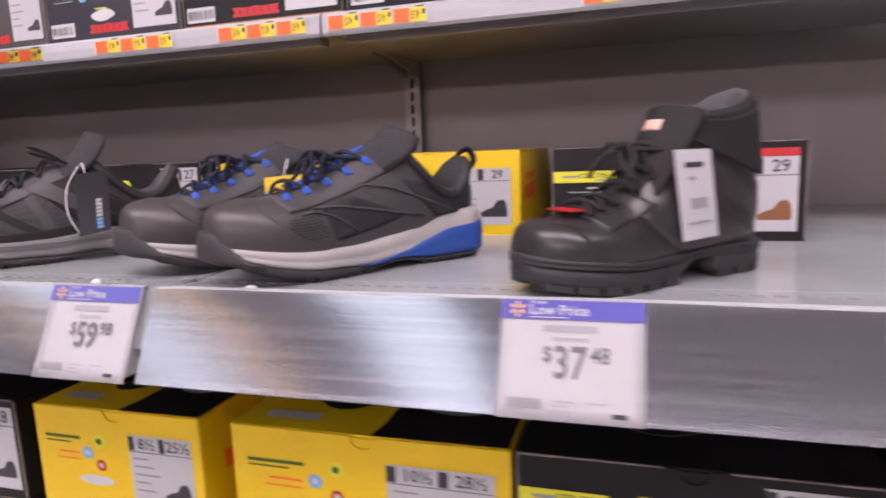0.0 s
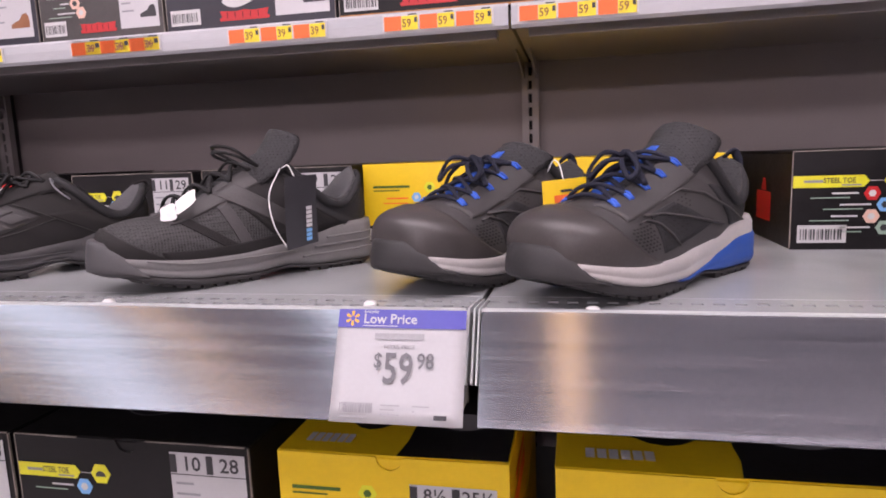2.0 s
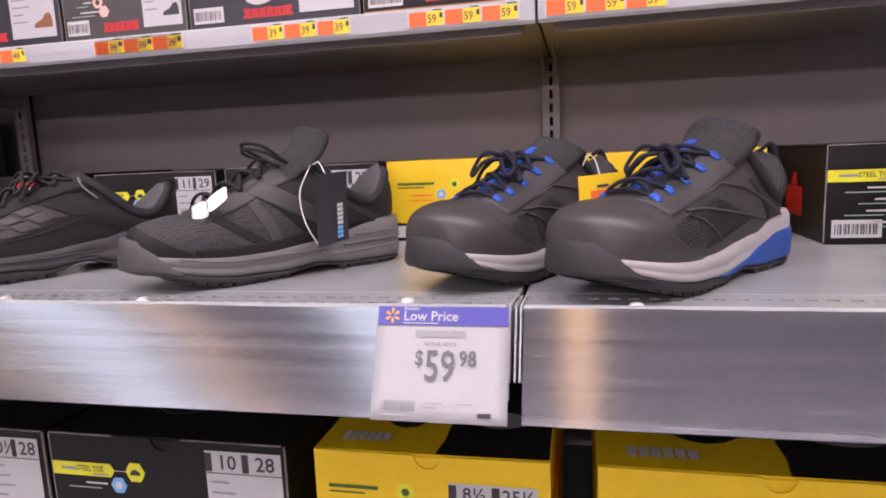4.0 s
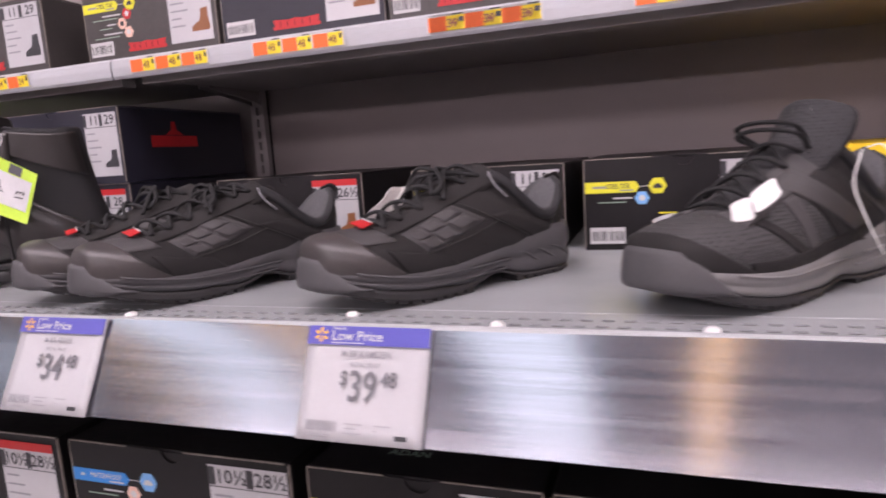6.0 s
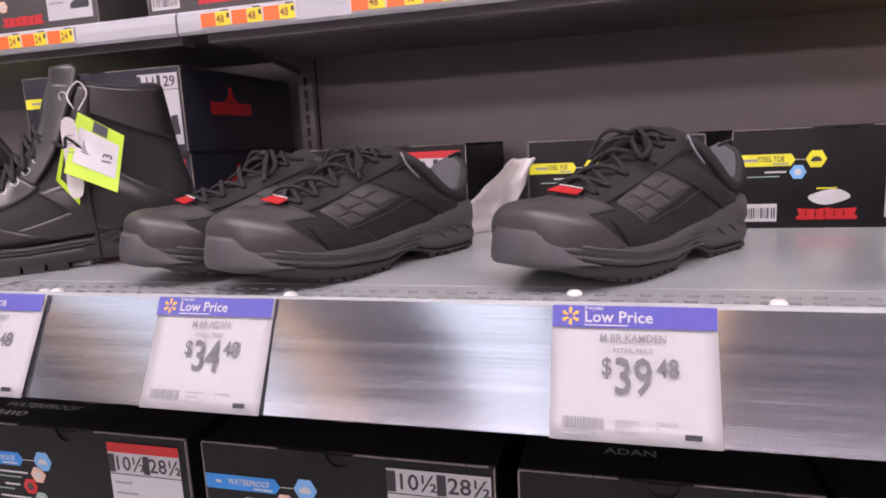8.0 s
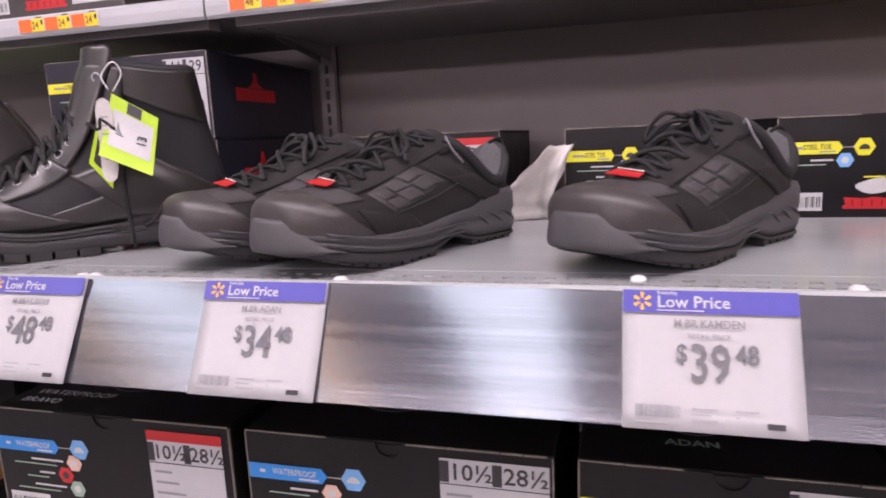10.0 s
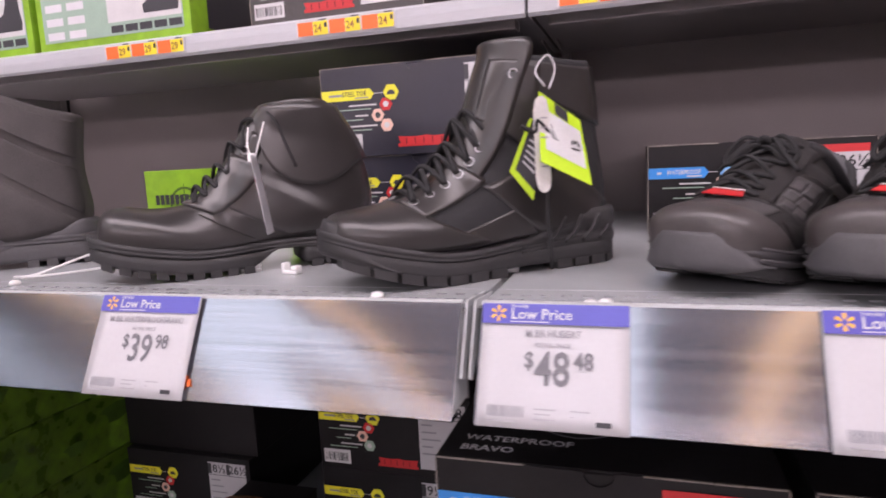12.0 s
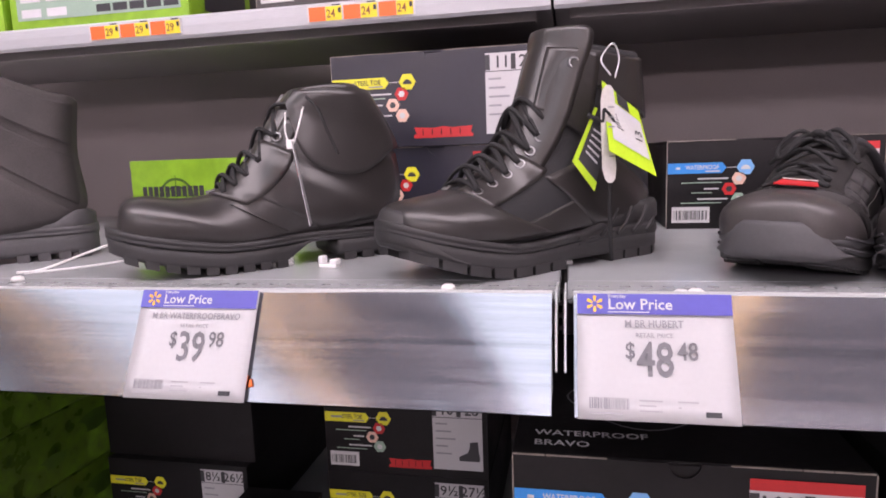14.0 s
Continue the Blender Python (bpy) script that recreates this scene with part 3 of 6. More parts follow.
def arrow_band(b, w, h, colour, words, z0=0.63, z1=0.75, right=0.285):
    x0, x1 = -w / 2 + 0.001, -w / 2 + right * w
    zm = (z0 + z1) / 2
    band = part("arrow_band", poly_bm(((x0, z0 * h), (x1 - 0.02 * w, z0 * h), (x1, zm * h), (x1 - 0.02 * w, z1 * h), (x0, z1 * h)), FRONT - 0.0002), colour, b)
    if words:
        lettering(words, x1 - (0.17 if len(words) < 10 else 0.195) * w, (z0 + 0.045) * h, 0.072 * h if len(words) < 10 else 0.068 * h, FRONT - 0.0005, band, M_INK if colour is M_BAND_Y else M_WHITEINK, narrow=0.75 * w / 0.25)
    bars("small_print", ((x0 + 0.04 * w, (z0 + 0.05) * h, x1 - 0.17 * w if len(words) < 10 else x0 + 0.06 * w, (z0 + 0.075) * h), (x1 - 0.10 * w, (z0 + 0.015) * h, x1 - 0.03 * w, (z0 + 0.03) * h)), FRONT - 0.0005, band, M_GREYINK if colour is M_BAND_Y else M_WHITEINK)
    return band


def black_front(b, w, h, band=M_BAND_Y, words="STEEL TOE", icons=(M_HEXB,), usa="10", mex="28", red=False, shoe=M_INK, high=False, oval=False, logo=(0.30, 0.56), label=(0.675, 0.97), code=True, seed=0, zs=1.0):
    X = lambda f: -w / 2 + f * w
    arrow_band(b, w, h, band, words)
    bars("rule", ((X(0.285), 0.688 * h, X(0.34), 0.694 * h),), FRONT - 0.0002, b, M_WHITEINK)
    lead = M_BAND_Y if band is M_BAND_Y else M_HEXB
    first = part("icon", poly_bm(hexagon(X(0.375), 0.69 * h, 0.095 * h), FRONT - 0.0002), lead, b)
    part("glyph", poly_bm([(X(0.375) + 0.05 * h * math.cos(a / 8 * math.pi), 0.665 * h + 0.05 * h * math.sin(a / 8 * math.pi)) for a in range(9)], FRONT - 0.0005), M_INK if band is M_BAND_Y else M_WHITEINK, first)
    for k, m in enumerate(icons):
        fx, fz = (0.297, 0.345, 0.297, 0.345)[k % 4], 0.565 - 0.115 * k
        if len(icons) == 3:
            fx = (0.345, 0.30, 0.345)[k]
        ic = part("icon", poly_bm(hexagon(X(fx), fz * h, 0.078 * h), FRONT - 0.0002), m, b)
        part("glyph", poly_bm(hexagon(X(fx), fz * h, 0.036 * h), FRONT - 0.0005), M_WHITEINK if k % 2 == 0 else M_INK, ic)
        bars("small_print", ((X(0.15 + 0.03 * (k % 2)), (fz - 0.004) * h, X(fx - 0.05), (fz + 0.013) * h),), FRONT - 0.0002, b, M_WHITEINK)
        bars("small_print", ((X(0.07 + 0.05 * (k % 2)), (fz - 0.045) * h, X(fx - 0.08), (fz - 0.034) * h),), FRONT - 0.0002, b, M_HEXG)
    if code:
        barcode(X(0.026), 0.07 * h, X(0.21), 0.25 * h, FRONT - 0.0002, b, seed)
    if logo:
        x0, x1, z0, z1 = X(logo[0]), X(logo[1]), 0.085 * h, 0.20 * h
        pts = [(x0, z0), (x1, z0), (x1 + 0.004 * w, z0 + 0.25 * (z1 - z0)), (x1 - 0.01 * w, z0 + 0.4 * (z1 - z0)), (x1, z1), (x0 + 0.66 * (x1 - x0), z1 - 0.1 * (z1 - z0)), (x0 + 0.5 * (x1 - x0), z1 + 0.02 * (z1 - z0)), (x0 + 0.34 * (x1 - x0), z1 - 0.1 * (z1 - z0)), (x0, z1), (x0 + 0.012 * w, z0 + 0.4 * (z1 - z0)), (x0 - 0.004 * w, z0 + 0.25 * (z1 - z0))]
        lg = part("logo", poly_bm(pts, FRONT - 0.0002), M_RED, b, "plain red logo block")
        rnd = random.Random(seed + 5)
        bars("logo_gaps", [(x0 + (k + 0.9) * (x1 - x0) / 6.3, z0 + 0.25 * (z1 - z0), x0 + (k + 1.0) * (x1 - x0) / 6.3, z1 - 0.2 * (z1 - z0)) for k in range(5)], FRONT - 0.0005, lg, M_BLACKBOX)
    if oval:
        part("sole_emblem", poly_bm([(X(0.44) + 0.09 * w * math.cos(a / 12 * math.pi) * (1 if math.cos(a / 12 * math.pi) > 0 else 1.05), 0.31 * h + 0.065 * h * math.sin(a / 12 * math.pi) * (1 - 0.25 * math.cos(a / 6 * math.pi + 0.8))) for a in range(24)], FRONT - 0.0002), M_WHITEINK, b)
        bars("small_print", ((X(0.38), 0.39 * h, X(0.47), 0.405 * h),), FRONT - 0.0002, b, M_BAND_Y)
    if label:
        size_label(b, X(label[0]), 0.10 * h, X(label[1]), 0.93 * h if not red else 0.92 * h, usa, mex, red, shoe, high)


def side_logo(b, w, h, depth, fade=True):
    """A red trade block printed on the side panel."""
    bm = bmesh.new()
    for outline in (((0.20, 0.46), (0.56, 0.46), (0.56, 0.62), (0.20, 0.62)), ((0.31, 0.63), (0.45, 0.63), (0.40, 0.70), (0.39, 0.82), (0.36, 0.82), (0.355, 0.70))):
        bm.faces.new([bm.verts.new((w / 2 + 0.0004, u * depth, v * h)) for u, v in outline])
    part("side_logo", bm, M_RED, b, "red block on the side")


def yellow_front(b, w, h, usa, mex, depth, top=True, strip=True):
    X = lambda f: -w / 2 + f * w
    y = FRONT - 0.0002
    if strip:
        rnd = random.Random(int(w * 1e4))
        edge = [(X(k / 40), (0.21 + 0.03 * rnd.random()) * h) for k in range(41)]
        part("black_strip", poly_bm([(X(0), 0.003 * h), (X(1), 0.003 * h)] + edge[::-1], y), M_BLACKBOX, b)
        bars("red_print", ((X(0.25), 0.10 * h, X(0.60), 0.17 * h),), y - 0.0002, b, M_RED)
        bars("code_plate", ((X(0.02), 0.04 * h, X(0.13), 0.19 * h),), y - 0.0002, b, M_WHITEINK)
    bars("small_print", ((X(0.06), 0.70 * h, X(0.28), 0.73 * h), (X(0.06), 0.66 * h, X(0.22), 0.675 * h)), y, b, M_GREENDARK)
    bars("small_print", ((X(0.14), 0.56 * h, X(0.27), 0.58 * h), (X(0.12), 0.50 * h, X(0.27), 0.515 * h)), y, b, M_ORANGE)
    for fx, fz, r, m in ((0.40, 0.70, 0.075, M_BAND_Y), (0.32, 0.58, 0.065, M_HEXB), (0.40, 0.47, 0.06, M_RED)):
        ic = part("icon", poly_bm(hexagon(X(fx), fz * h, r * h), y), m, b)
        part("glyph", poly_bm(hexagon(X(fx), fz * h, r * 0.45 * h), y - 0.0003), M_WHITEINK if m is not M_BAND_Y else M_GREENDARK, ic)
    part("sole_emblem", poly_bm([(X(0.36) + 0.11 * w * math.cos(a / 10 * math.pi), 0.32 * h + 0.05 * h * math.sin(a / 10 * math.pi)) for a in range(20)], y), M_WHITEINK, b)
    size_label(b, X(0.585), 0.12 * h, X(0.95), 0.80 * h, usa, mex)
    bm = bmesh.new()
    for u0, u1, v0, v1 in ((0.10, 0.42, 0.40, 0.58), (0.14, 0.40, 0.64, 0.72)):
        bm.faces.new([bm.verts.new((w / 2 + 0.0009, u * depth, v * h)) for u, v in ((u0, v0), (u1, v0), (u1, v1), (u0, v1))])
    part("side_print", bm, M_ORANGE, b)
    if top:
        z = h + 0.0009
        rnd = random.Random(3)
        edge = [(X(0.52 + 0.04 * rnd.random() + 0.06 * k / 12), depth * k / 12) for k in range(13)]
        bm = bmesh.new()
        bm.faces.new([bm.verts.new((px, py, z)) for px, py in [(X(0.995), 0.002), (X(0.995), depth - 0.002)] + edge[::-1]])
        part("black_lid_print", bm, M_BLACKBOX, b)
        for cx, cy, rx, ry, m in ((0.34, 0.34, 0.20, 0.16, M_BLACKBOX), (0.76, 0.22, 0.15, 0.045, M_GREYINK)):
            bm = bmesh.new()
            bm.faces.new([bm.verts.new((X(cx) + rx * w * math.cos(a / 12 * math.pi), cy * depth + ry * depth * math.sin(a / 12 * math.pi) * (1 - 0.25 * math.cos(a / 6 * math.pi)), z + 0.0004)) for a in range(24)])
            part("sole_print", bm, m, b)
        bm = bmesh.new()
        for k in range(6):
            bm.faces.new([bm.verts.new((X(0.09 + 0.036 * k + dx), py * depth, z + 0.0004)) for dx, py in ((0, 0.055), (0.028, 0.055), (0.028, 0.105), (0, 0.105))])
        part("lid_print", bm, M_WHITEINK, b)


def lid_words(b, w, depth, h, lines, x=0.06, colour=M_PALEINK):
    for k, t in enumerate(lines):
        ob = lettering(t, -w / 2 + x * w, h + 0.0008, 0.014, 0.030 - 0.019 * k, b, colour)
        ob.matrix_basis = pose(-w / 2 + x * w, 0.034 - 0.019 * k, h + 0.0009) @ Matrix.Diagonal((0.014, 0.014, 0.014, 1)) @ Matrix.Rotation(radians(-90), 4, "X")


def sole_outline(b, w, depth, h, cx=0.42, colour=M_GREYINK):
    """A thin printed outline of a sole on the lid."""
    bm = bmesh.new()
    ring = []
    for k in range(40):
        a = 2 * math.pi * k / 40
        ring.append((-w / 2 + cx * w + 0.26 * w * math.cos(a), 0.36 * depth + 0.16 * depth * math.sin(a) * (1 - 0.3 * math.cos(2 * a))))
    for k in range(40):
        p, q = ring[k], ring[(k + 1) % 40]
        c = (-w / 2 + cx * w, 0.36 * depth)
        f = 0.975
        bm.faces.new([bm.verts.new((x, y, h + 0.0009)) for x, y in (p, q, (c[0] + (q[0] - c[0]) * f, c[1] + (q[1] - c[1]) * f), (c[0] + (p[0] - c[0]) * f, c[1] + (p[1] - c[1]) * f))])
    part("sole_print", bm, colour, b)


# boxes behind the display pairs
H = 0.117
b, w = bare_box(-0.099, 0.190, 0.815, SHELF, H, 0.26, M_BLACKBOX, "black shoe box with a yellow band and a red-headed label")
black_front(b, w, H, icons=(M_RED, M_HEXB, M_HEXP, M_HEXG), usa="9", mex="29", red=True, shoe=M_BROWN, logo=None, label=(0.66, 0.97), seed=11)
bm = bmesh.new()
for outline in (((0.30, 0.22), (0.55, 0.22), (0.55, 0.55), (0.30, 0.55)), ((0.38, 0.56), (0.47, 0.56), (0.44, 0.70), (0.40, 0.70))):
    bm.faces.new([bm.verts.new((-w / 2 - 0.0004, u * 0.26, v * H)) for u, v in outline])
part("side_logo", bm, M_RED, b, "red block on the side")
b, w = bare_box(-0.403, -0.150, 0.868, SHELF, H, 0.30, M_YELLOWBOX, "yellow shoe box with a white size label", worn=False, notch=0.013)
yellow_front(b, w, H, "12", "29", 0.30, top=False, strip=False)
b, w = bare_box(-0.659, -0.407, 0.896, SHELF, H, 0.30, M_YELLOWBOX, "yellow shoe box with a ragged black base strip", worn=False, notch=0.0)
yellow_front(b, w, H, "12", "29", 0.30, top=False)
b, w = bare_box(-0.906, -0.666, 0.867, SHELF, H, 0.32, M_BLACKBOX, "black shoe box with a yellow band and white sole emblem")
black_front(b, w, H, usa="9", mex="27", oval=True, seed=12)
b, w = bare_box(-1.151, -0.934, 0.884, SHELF, H - 0.002, 0.32, M_BLACKBOX, "black shoe box with a yellow band, partly hidden", notch=0.0)
black_front(b, w, H - 0.002, icons=(M_HEXB, M_HEXP, M_HEXG), usa="11", mex="29", seed=13)
b, w = bare_box(-1.501, -1.240, 0.902, SHELF, H, 0.31, M_BLACKBOX, "black shoe box with a blue band and brown boot label")
black_front(b, w, H, M_BAND_B, "WATERPROOF", icons=(M_HEXP, M_RED, M_HEXG), usa="9", mex="26½", red=True, shoe=M_BROWN, high=True, logo=None, seed=14)
b, w = bare_box(-1.957, -1.664, 0.880, SHELF, 0.1225, 0.33, M_NAVYBOX, "navy-black shoe box under another box")
black_front(b, w, 0.1225, icons=(M_RED, M_HEXP, M_HEXP), usa="10½", mex="28", red=True, logo=(0.34, 0.50), seed=15)
side_logo(b, w, 0.1225, 0.33)
b, w = bare_box(-1.957, -1.664, 0.876, SHELF + 0.1235, 0.1275, 0.33, M_NAVYBOX, "navy-black shoe box stacked on another box")
black_front(b, w, 0.1275, icons=(M_RED, M_HEXP, M_HEXP), usa="11", mex="29", high=True, logo=(0.40, 0.68), label=(0.745, 0.985), seed=16)
side_logo(b, w, 0.1275, 0.33)
b, w = bare_box(-2.304, -2.03, 0.890, SHELF, H, 0.30, M_GREENBOX, "lime green shoe box with a target emblem", notch=0.0, worn=False)
bm = bmesh.new()
for r0, r1 in ((0.030, 0.026), (0.018, 0.0155)):
    for k in range(28):
        a, c = 2 * math.pi * k / 28, 2 * math.pi * (k + 1) / 28
        poly_bm([(-0.060 + r * math.cos(q), 0.060 + r * math.sin(q)) for r, q in ((r0, a), (r0, c), (r1, c), (r1, a))], FRONT - 0.0002, bm)
poly_bm(rect(-0.0608, 0.026, -0.0592, 0.094), FRONT - 0.0002, bm)
part("target_emblem", bm, M_GREENDARK, b)
bars("logo_print", [(-0.118 + 0.0098 * k, 0.061, -0.118 + 0.0098 * k + 0.0074, 0.077) for k in range(11)], FRONT - 0.0006, b, M_INK)
bars("black_panel", ((0.03, 0.086, 0.130, 0.105),), FRONT - 0.0002, b, M_INK)
bars("white_panel", ((0.03, 0.012, 0.130, 0.083),), FRONT - 0.0002, b, M_WHITEINK)
lettering("GUA", 0.034, 0.091, 0.012, FRONT - 0.0006, b, M_LIME)
part("shade_print", poly_bm([(-0.136, 0.003), (0.03, 0.003), (0.03, 0.035), (-0.01, 0.028), (-0.05, 0.040), (-0.09, 0.026), (-0.136, 0.040)], FRONT - 0.0001), M_GREENDARK, b)

# boxes on the upper shelf
UP = 1.4988
for k, (a, c, board, opts) in enumerate((
        (0.16, 0.43, M_BLACKBOX, dict(usa="10", mex="28")),
        (-0.118, 0.150, M_NAVYBOX, dict(usa="10", mex="28")),
        (-0.395, -0.124, M_BLACKBOX, dict(usa="9", mex="27")),
        (-0.672, -0.402, M_BLACKBOX, dict(usa="9", mex="27", oval=False)),
        (-0.942, -0.678, M_NAVYBOX, dict(usa="11", mex="29", oval=True)),
        (-1.160, -0.948, M_GREYBOX, dict(usa="11", mex="29", icons=(M_RED, M_HEXP, M_HEXP))),
        (-1.433, -1.167, M_NAVYBOX, dict(usa="12", mex="30", shoe=M_BROWN))
        , (-1.700, -1.443, M_GREYBOX, dict(usa="10", mex="28", shoe=M_BROWN, high=True, icons=(M_RED, M_HEXP, M_HEXP))),
        (-2.060, -1.790, M_GREYBOX, dict(usa="11", mex="29", high=True, icons=(M_HEXB, M_HEXP, M_HEXP))))):
    b, w = bare_box(a, c, 0.871, UP, 0.122, 0.33, board, ("black" if board is M_BLACKBOX else "navy" if board is M_NAVYBOX else "charcoal") + " shoe box with a red logo on the upper shelf", notch=0.0)
    black_front(b, w, 0.122, seed=30 + k, logo=(0.33, 0.62), label=(0.66, 0.97), **opts)
    if k == 3:
        bars("gold_edge", ((-w / 2 + 0.001, 0.001, w / 2 - 0.001, 0.004),), FRONT - 0.0003, b, M_TAN)
for k, (a, c) in enumerate(((-2.468, -2.166), (-2.785, -2.482))):
    b, w = bare_box(a, c, 0.871, UP, 0.125, 0.33, M_GREENBOX, "lime green shoe box with a grey picture panel", notch=0.0, worn=False)
    bars("grey_panel", ((-w / 2 + 0.012, 0.014, w / 2 - 0.012, 0.118),), FRONT - 0.0002, b, M_HEXG)
    bars("white_panel", ((-0.005, 0.034, w / 2 - 0.014, 0.116),), FRONT - 0.0004, b, M_WHITEINK)
    bars("icon_print", [(-w / 2 + 0.02 + 0.045 * i, 0.018 + 0.022 * j, -w / 2 + 0.055 + 0.045 * i, 0.030 + 0.022 * j) for i in range(2) for j in range(3)], FRONT - 0.0006, b, M_PALEINK)
    bars("icon_strip", [(0.0 + 0.028 * i, 0.018, 0.024 + 0.028 * i, 0.029) for i in range(5)], FRONT - 0.0006, b, M_INK)
    part("picture", poly_bm(silhouette(w / 2 - 0.02, 0.042, 0.065, True), FRONT - 0.0007), M_INK, b)
    bm = bmesh.new()
    for u0, u1, v0, v1 in ((0.12, 0.5, 0.14, 0.95), (0.55, 0.95, 0.3, 0.95)):
        bm.faces.new([bm.verts.new((w / 2 + 0.0009, u * 0.33, v * 0.125)) for u, v in ((u0, v0), (u1, v0), (u1, v1), (u0, v1))])
    part("side_panel_print", bm, M_INK, b)

# stock on the lower shelf
LOW, LH = 0.700, 0.1158
stock = (
    (-1.674, -1.411, "wred"), (-1.394, -1.132, "wblue"), (-1.113, -0.903, "steel"), (-0.895, -0.643, "steel10"),
    (-0.614, -0.406, "y8"), (-0.368, -0.097, "y10"), (-0.091, 0.185, "steel9"), (0.200, 0.470, "steel9"))
for k, (a, c, kind_) in enumerate(stock):
    for level in range(3):
        z = LOW + level * (LH + 0.0006)
        if kind_[0] == "y":
            b, w = bare_box(a, c, 0.487, z, LH, 0.34, M_YELLOWBOX, "yellow shoe box with a black lid print on the stock shelf", worn=False, notch=0.012)
            if level == 2:
                yellow_front(b, w, LH, *(("8½", "25½") if kind_ == "y8" else ("10½", "28½")), 0.34, strip=False)
        else:
            b, w = bare_box(a, c, 0.487, z, LH, 0.34, M_BLACKBOX, "black shoe box with white size label on the stock shelf", notch=0.012 if level == 2 else 0.0)
            if level < 2:
                continue
            if kind_ == "wred":
                black_front(b, w, LH, M_BAND_B, "WATERPROOF", icons=(M_HEXP, M_RED, M_HEXG), usa="10½", mex="28½", red=True, shoe=M_BROWN, seed=50)
                lid_words(b, w, 0.34, LH, ("WATERPROOF", "BRAVO"))
            elif kind_ == "wblue":
                black_front(b, w, LH, M_BAND_B, "WATERPROOF", icons=(M_HEXP,), usa="10½", mex="28½", shoe=M_BROWN, seed=51, label=(0.66, 0.99))
                bm = bmesh.new()
                for r in (0.9, 0.6):
                    ring = [(0.085 * 0.5 * r * math.cos(q / 12 * math.pi) + 0.02, 0.075 + 0.02 * r * math.sin(q / 12 * math.pi)) for q in range(24)]
                    for q in range(24):
                        p0, p1 = ring[q], ring[(q + 1) % 24]
                        bm.faces.new([bm.verts.new((px, py, LH + 0.0009)) for px, py in (p0, p1, (p1[0] * 0.97 + 0.0006, p1[1] * 0.985 + 0.001), (p0[0] * 0.97 + 0.0006, p0[1] * 0.985 + 0.001))])
                part("lid_print", bm, M_RED, b)
            elif kind_ == "steel":
                black_front(b, w, LH, icons=(M_HEXB, M_RED, M_HEXP), usa="10½", mex="28", seed=52)
                lid_words(b, w, 0.34, LH, ("ADAN",), 0.30, M_HEXG)
            else:
                black_front(b, w, LH, icons=(M_HEXB,), usa="10" if kind_ == "steel10" else "9½", mex="28", seed=53 + k, label=(0.68, 0.985))
            sole_outline(b, w, 0.34, LH)
# set-back stock in the shaded bay
for a, c, z, h, size, hi in ((-2.372, -2.125, LOW, 0.118, ("8½", "26½"), True), (-1.990, -1.745, LOW, 0.1235, ("9½", "27½"), True), (-1.990, -1.745, LOW + 0.1242, 0.1235, ("10", "28"), True)):
    b, w = bare_box(a, c, 0.85, z, h, 0.33, M_BLACKBOX, "black shoe box set back in the shaded stock bay", notch=0.0, worn=False)
    black_front(b, w, h, icons=(M_RED, M_HEXP, M_HEXG), usa=size[0], mex=size[1], high=hi, seed=70 + int(z * 100), logo=(0.40, 0.66))
bare_box(-2.380, -2.118, 0.866, LOW + 0.1185, 0.122, 0.33, M_BLACKBOX, "plain black shoe box stacked in the shaded stock bay", notch=0.0, worn=False)
for level in range(3):
    # Box colour is already darkened for the bay's shade.
    b, w = bare_box(-2.685, -2.400, 0.585, LOW + level * 0.1105, 0.110, 0.34, M_GREENMOTTLE, "mottled green shoe box in the shaded stock bay", notch=0.0, worn=False)
    bm = bmesh.new()
    for u, v, r in ((0.16, 0.55, 0.030), (0.55, 0.35, 0.022), (0.82, 0.62, 0.034)):
        bm.faces.new([bm.verts.new((w / 2 + 0.0009, u * 0.34 + r * math.cos(k / 6 * math.pi) * (1 + 0.4 * math.sin(k * 1.7)), v * 0.11 + 0.5 * r * math.sin(k / 6 * math.pi))) for k in range(12)])
    tagged(part("side_print", bm, M_GREENDARK, b), kind="stuff")


# ---- footwear ----
def crom(knots, vals, u):
    """A smooth curve of values over knots."""
    k = np.asarray(knots, float)
    v = np.asarray(vals, float)
    i = int(np.clip(np.searchsorted(k, u) - 1, 0, len(k) - 2))
    h = k[i + 1] - k[i]
    t = min(max((u - k[i]) / h, 0.0), 1.0)
    d1 = (v[i + 1] - v[i - 1]) / (k[i + 1] - k[i - 1]) if i > 0 else (v[i + 1] - v[i]) / h
    d2 = (v[i + 2] - v[i]) / (k[i + 2] - k[i]) if i + 2 < len(k) else (v[i + 1] - v[i]) / h
    return (2 * t ** 3 - 3 * t * t + 1) * v[i] + (t ** 3 - 2 * t * t + t) * h * d1 + (-2 * t ** 3 + 3 * t * t) * v[i + 1] + (t ** 3 - t * t) * h * d2


def half_width(s):
    """The sole's half width over its length, heel 0 to toe 1."""
    s = min(max(s, 0.0), 1.0)
    base = crom((0, 0.12, 0.25, 0.4, 0.55, 0.68, 0.8, 1), (0.118, 0.122, 0.126, 0.130, 0.153, 0.172, 0.168, 0.160), s)
    if s > 0.77:
        base *= math.sqrt(max(0.0, 1 - ((s - 0.77) / 0.23) ** 2.45))
    if s < 0.12:
        base *= math.sqrt(max(0.0, 1 - ((0.12 - s) / 0.12) ** 2.2))
    return base


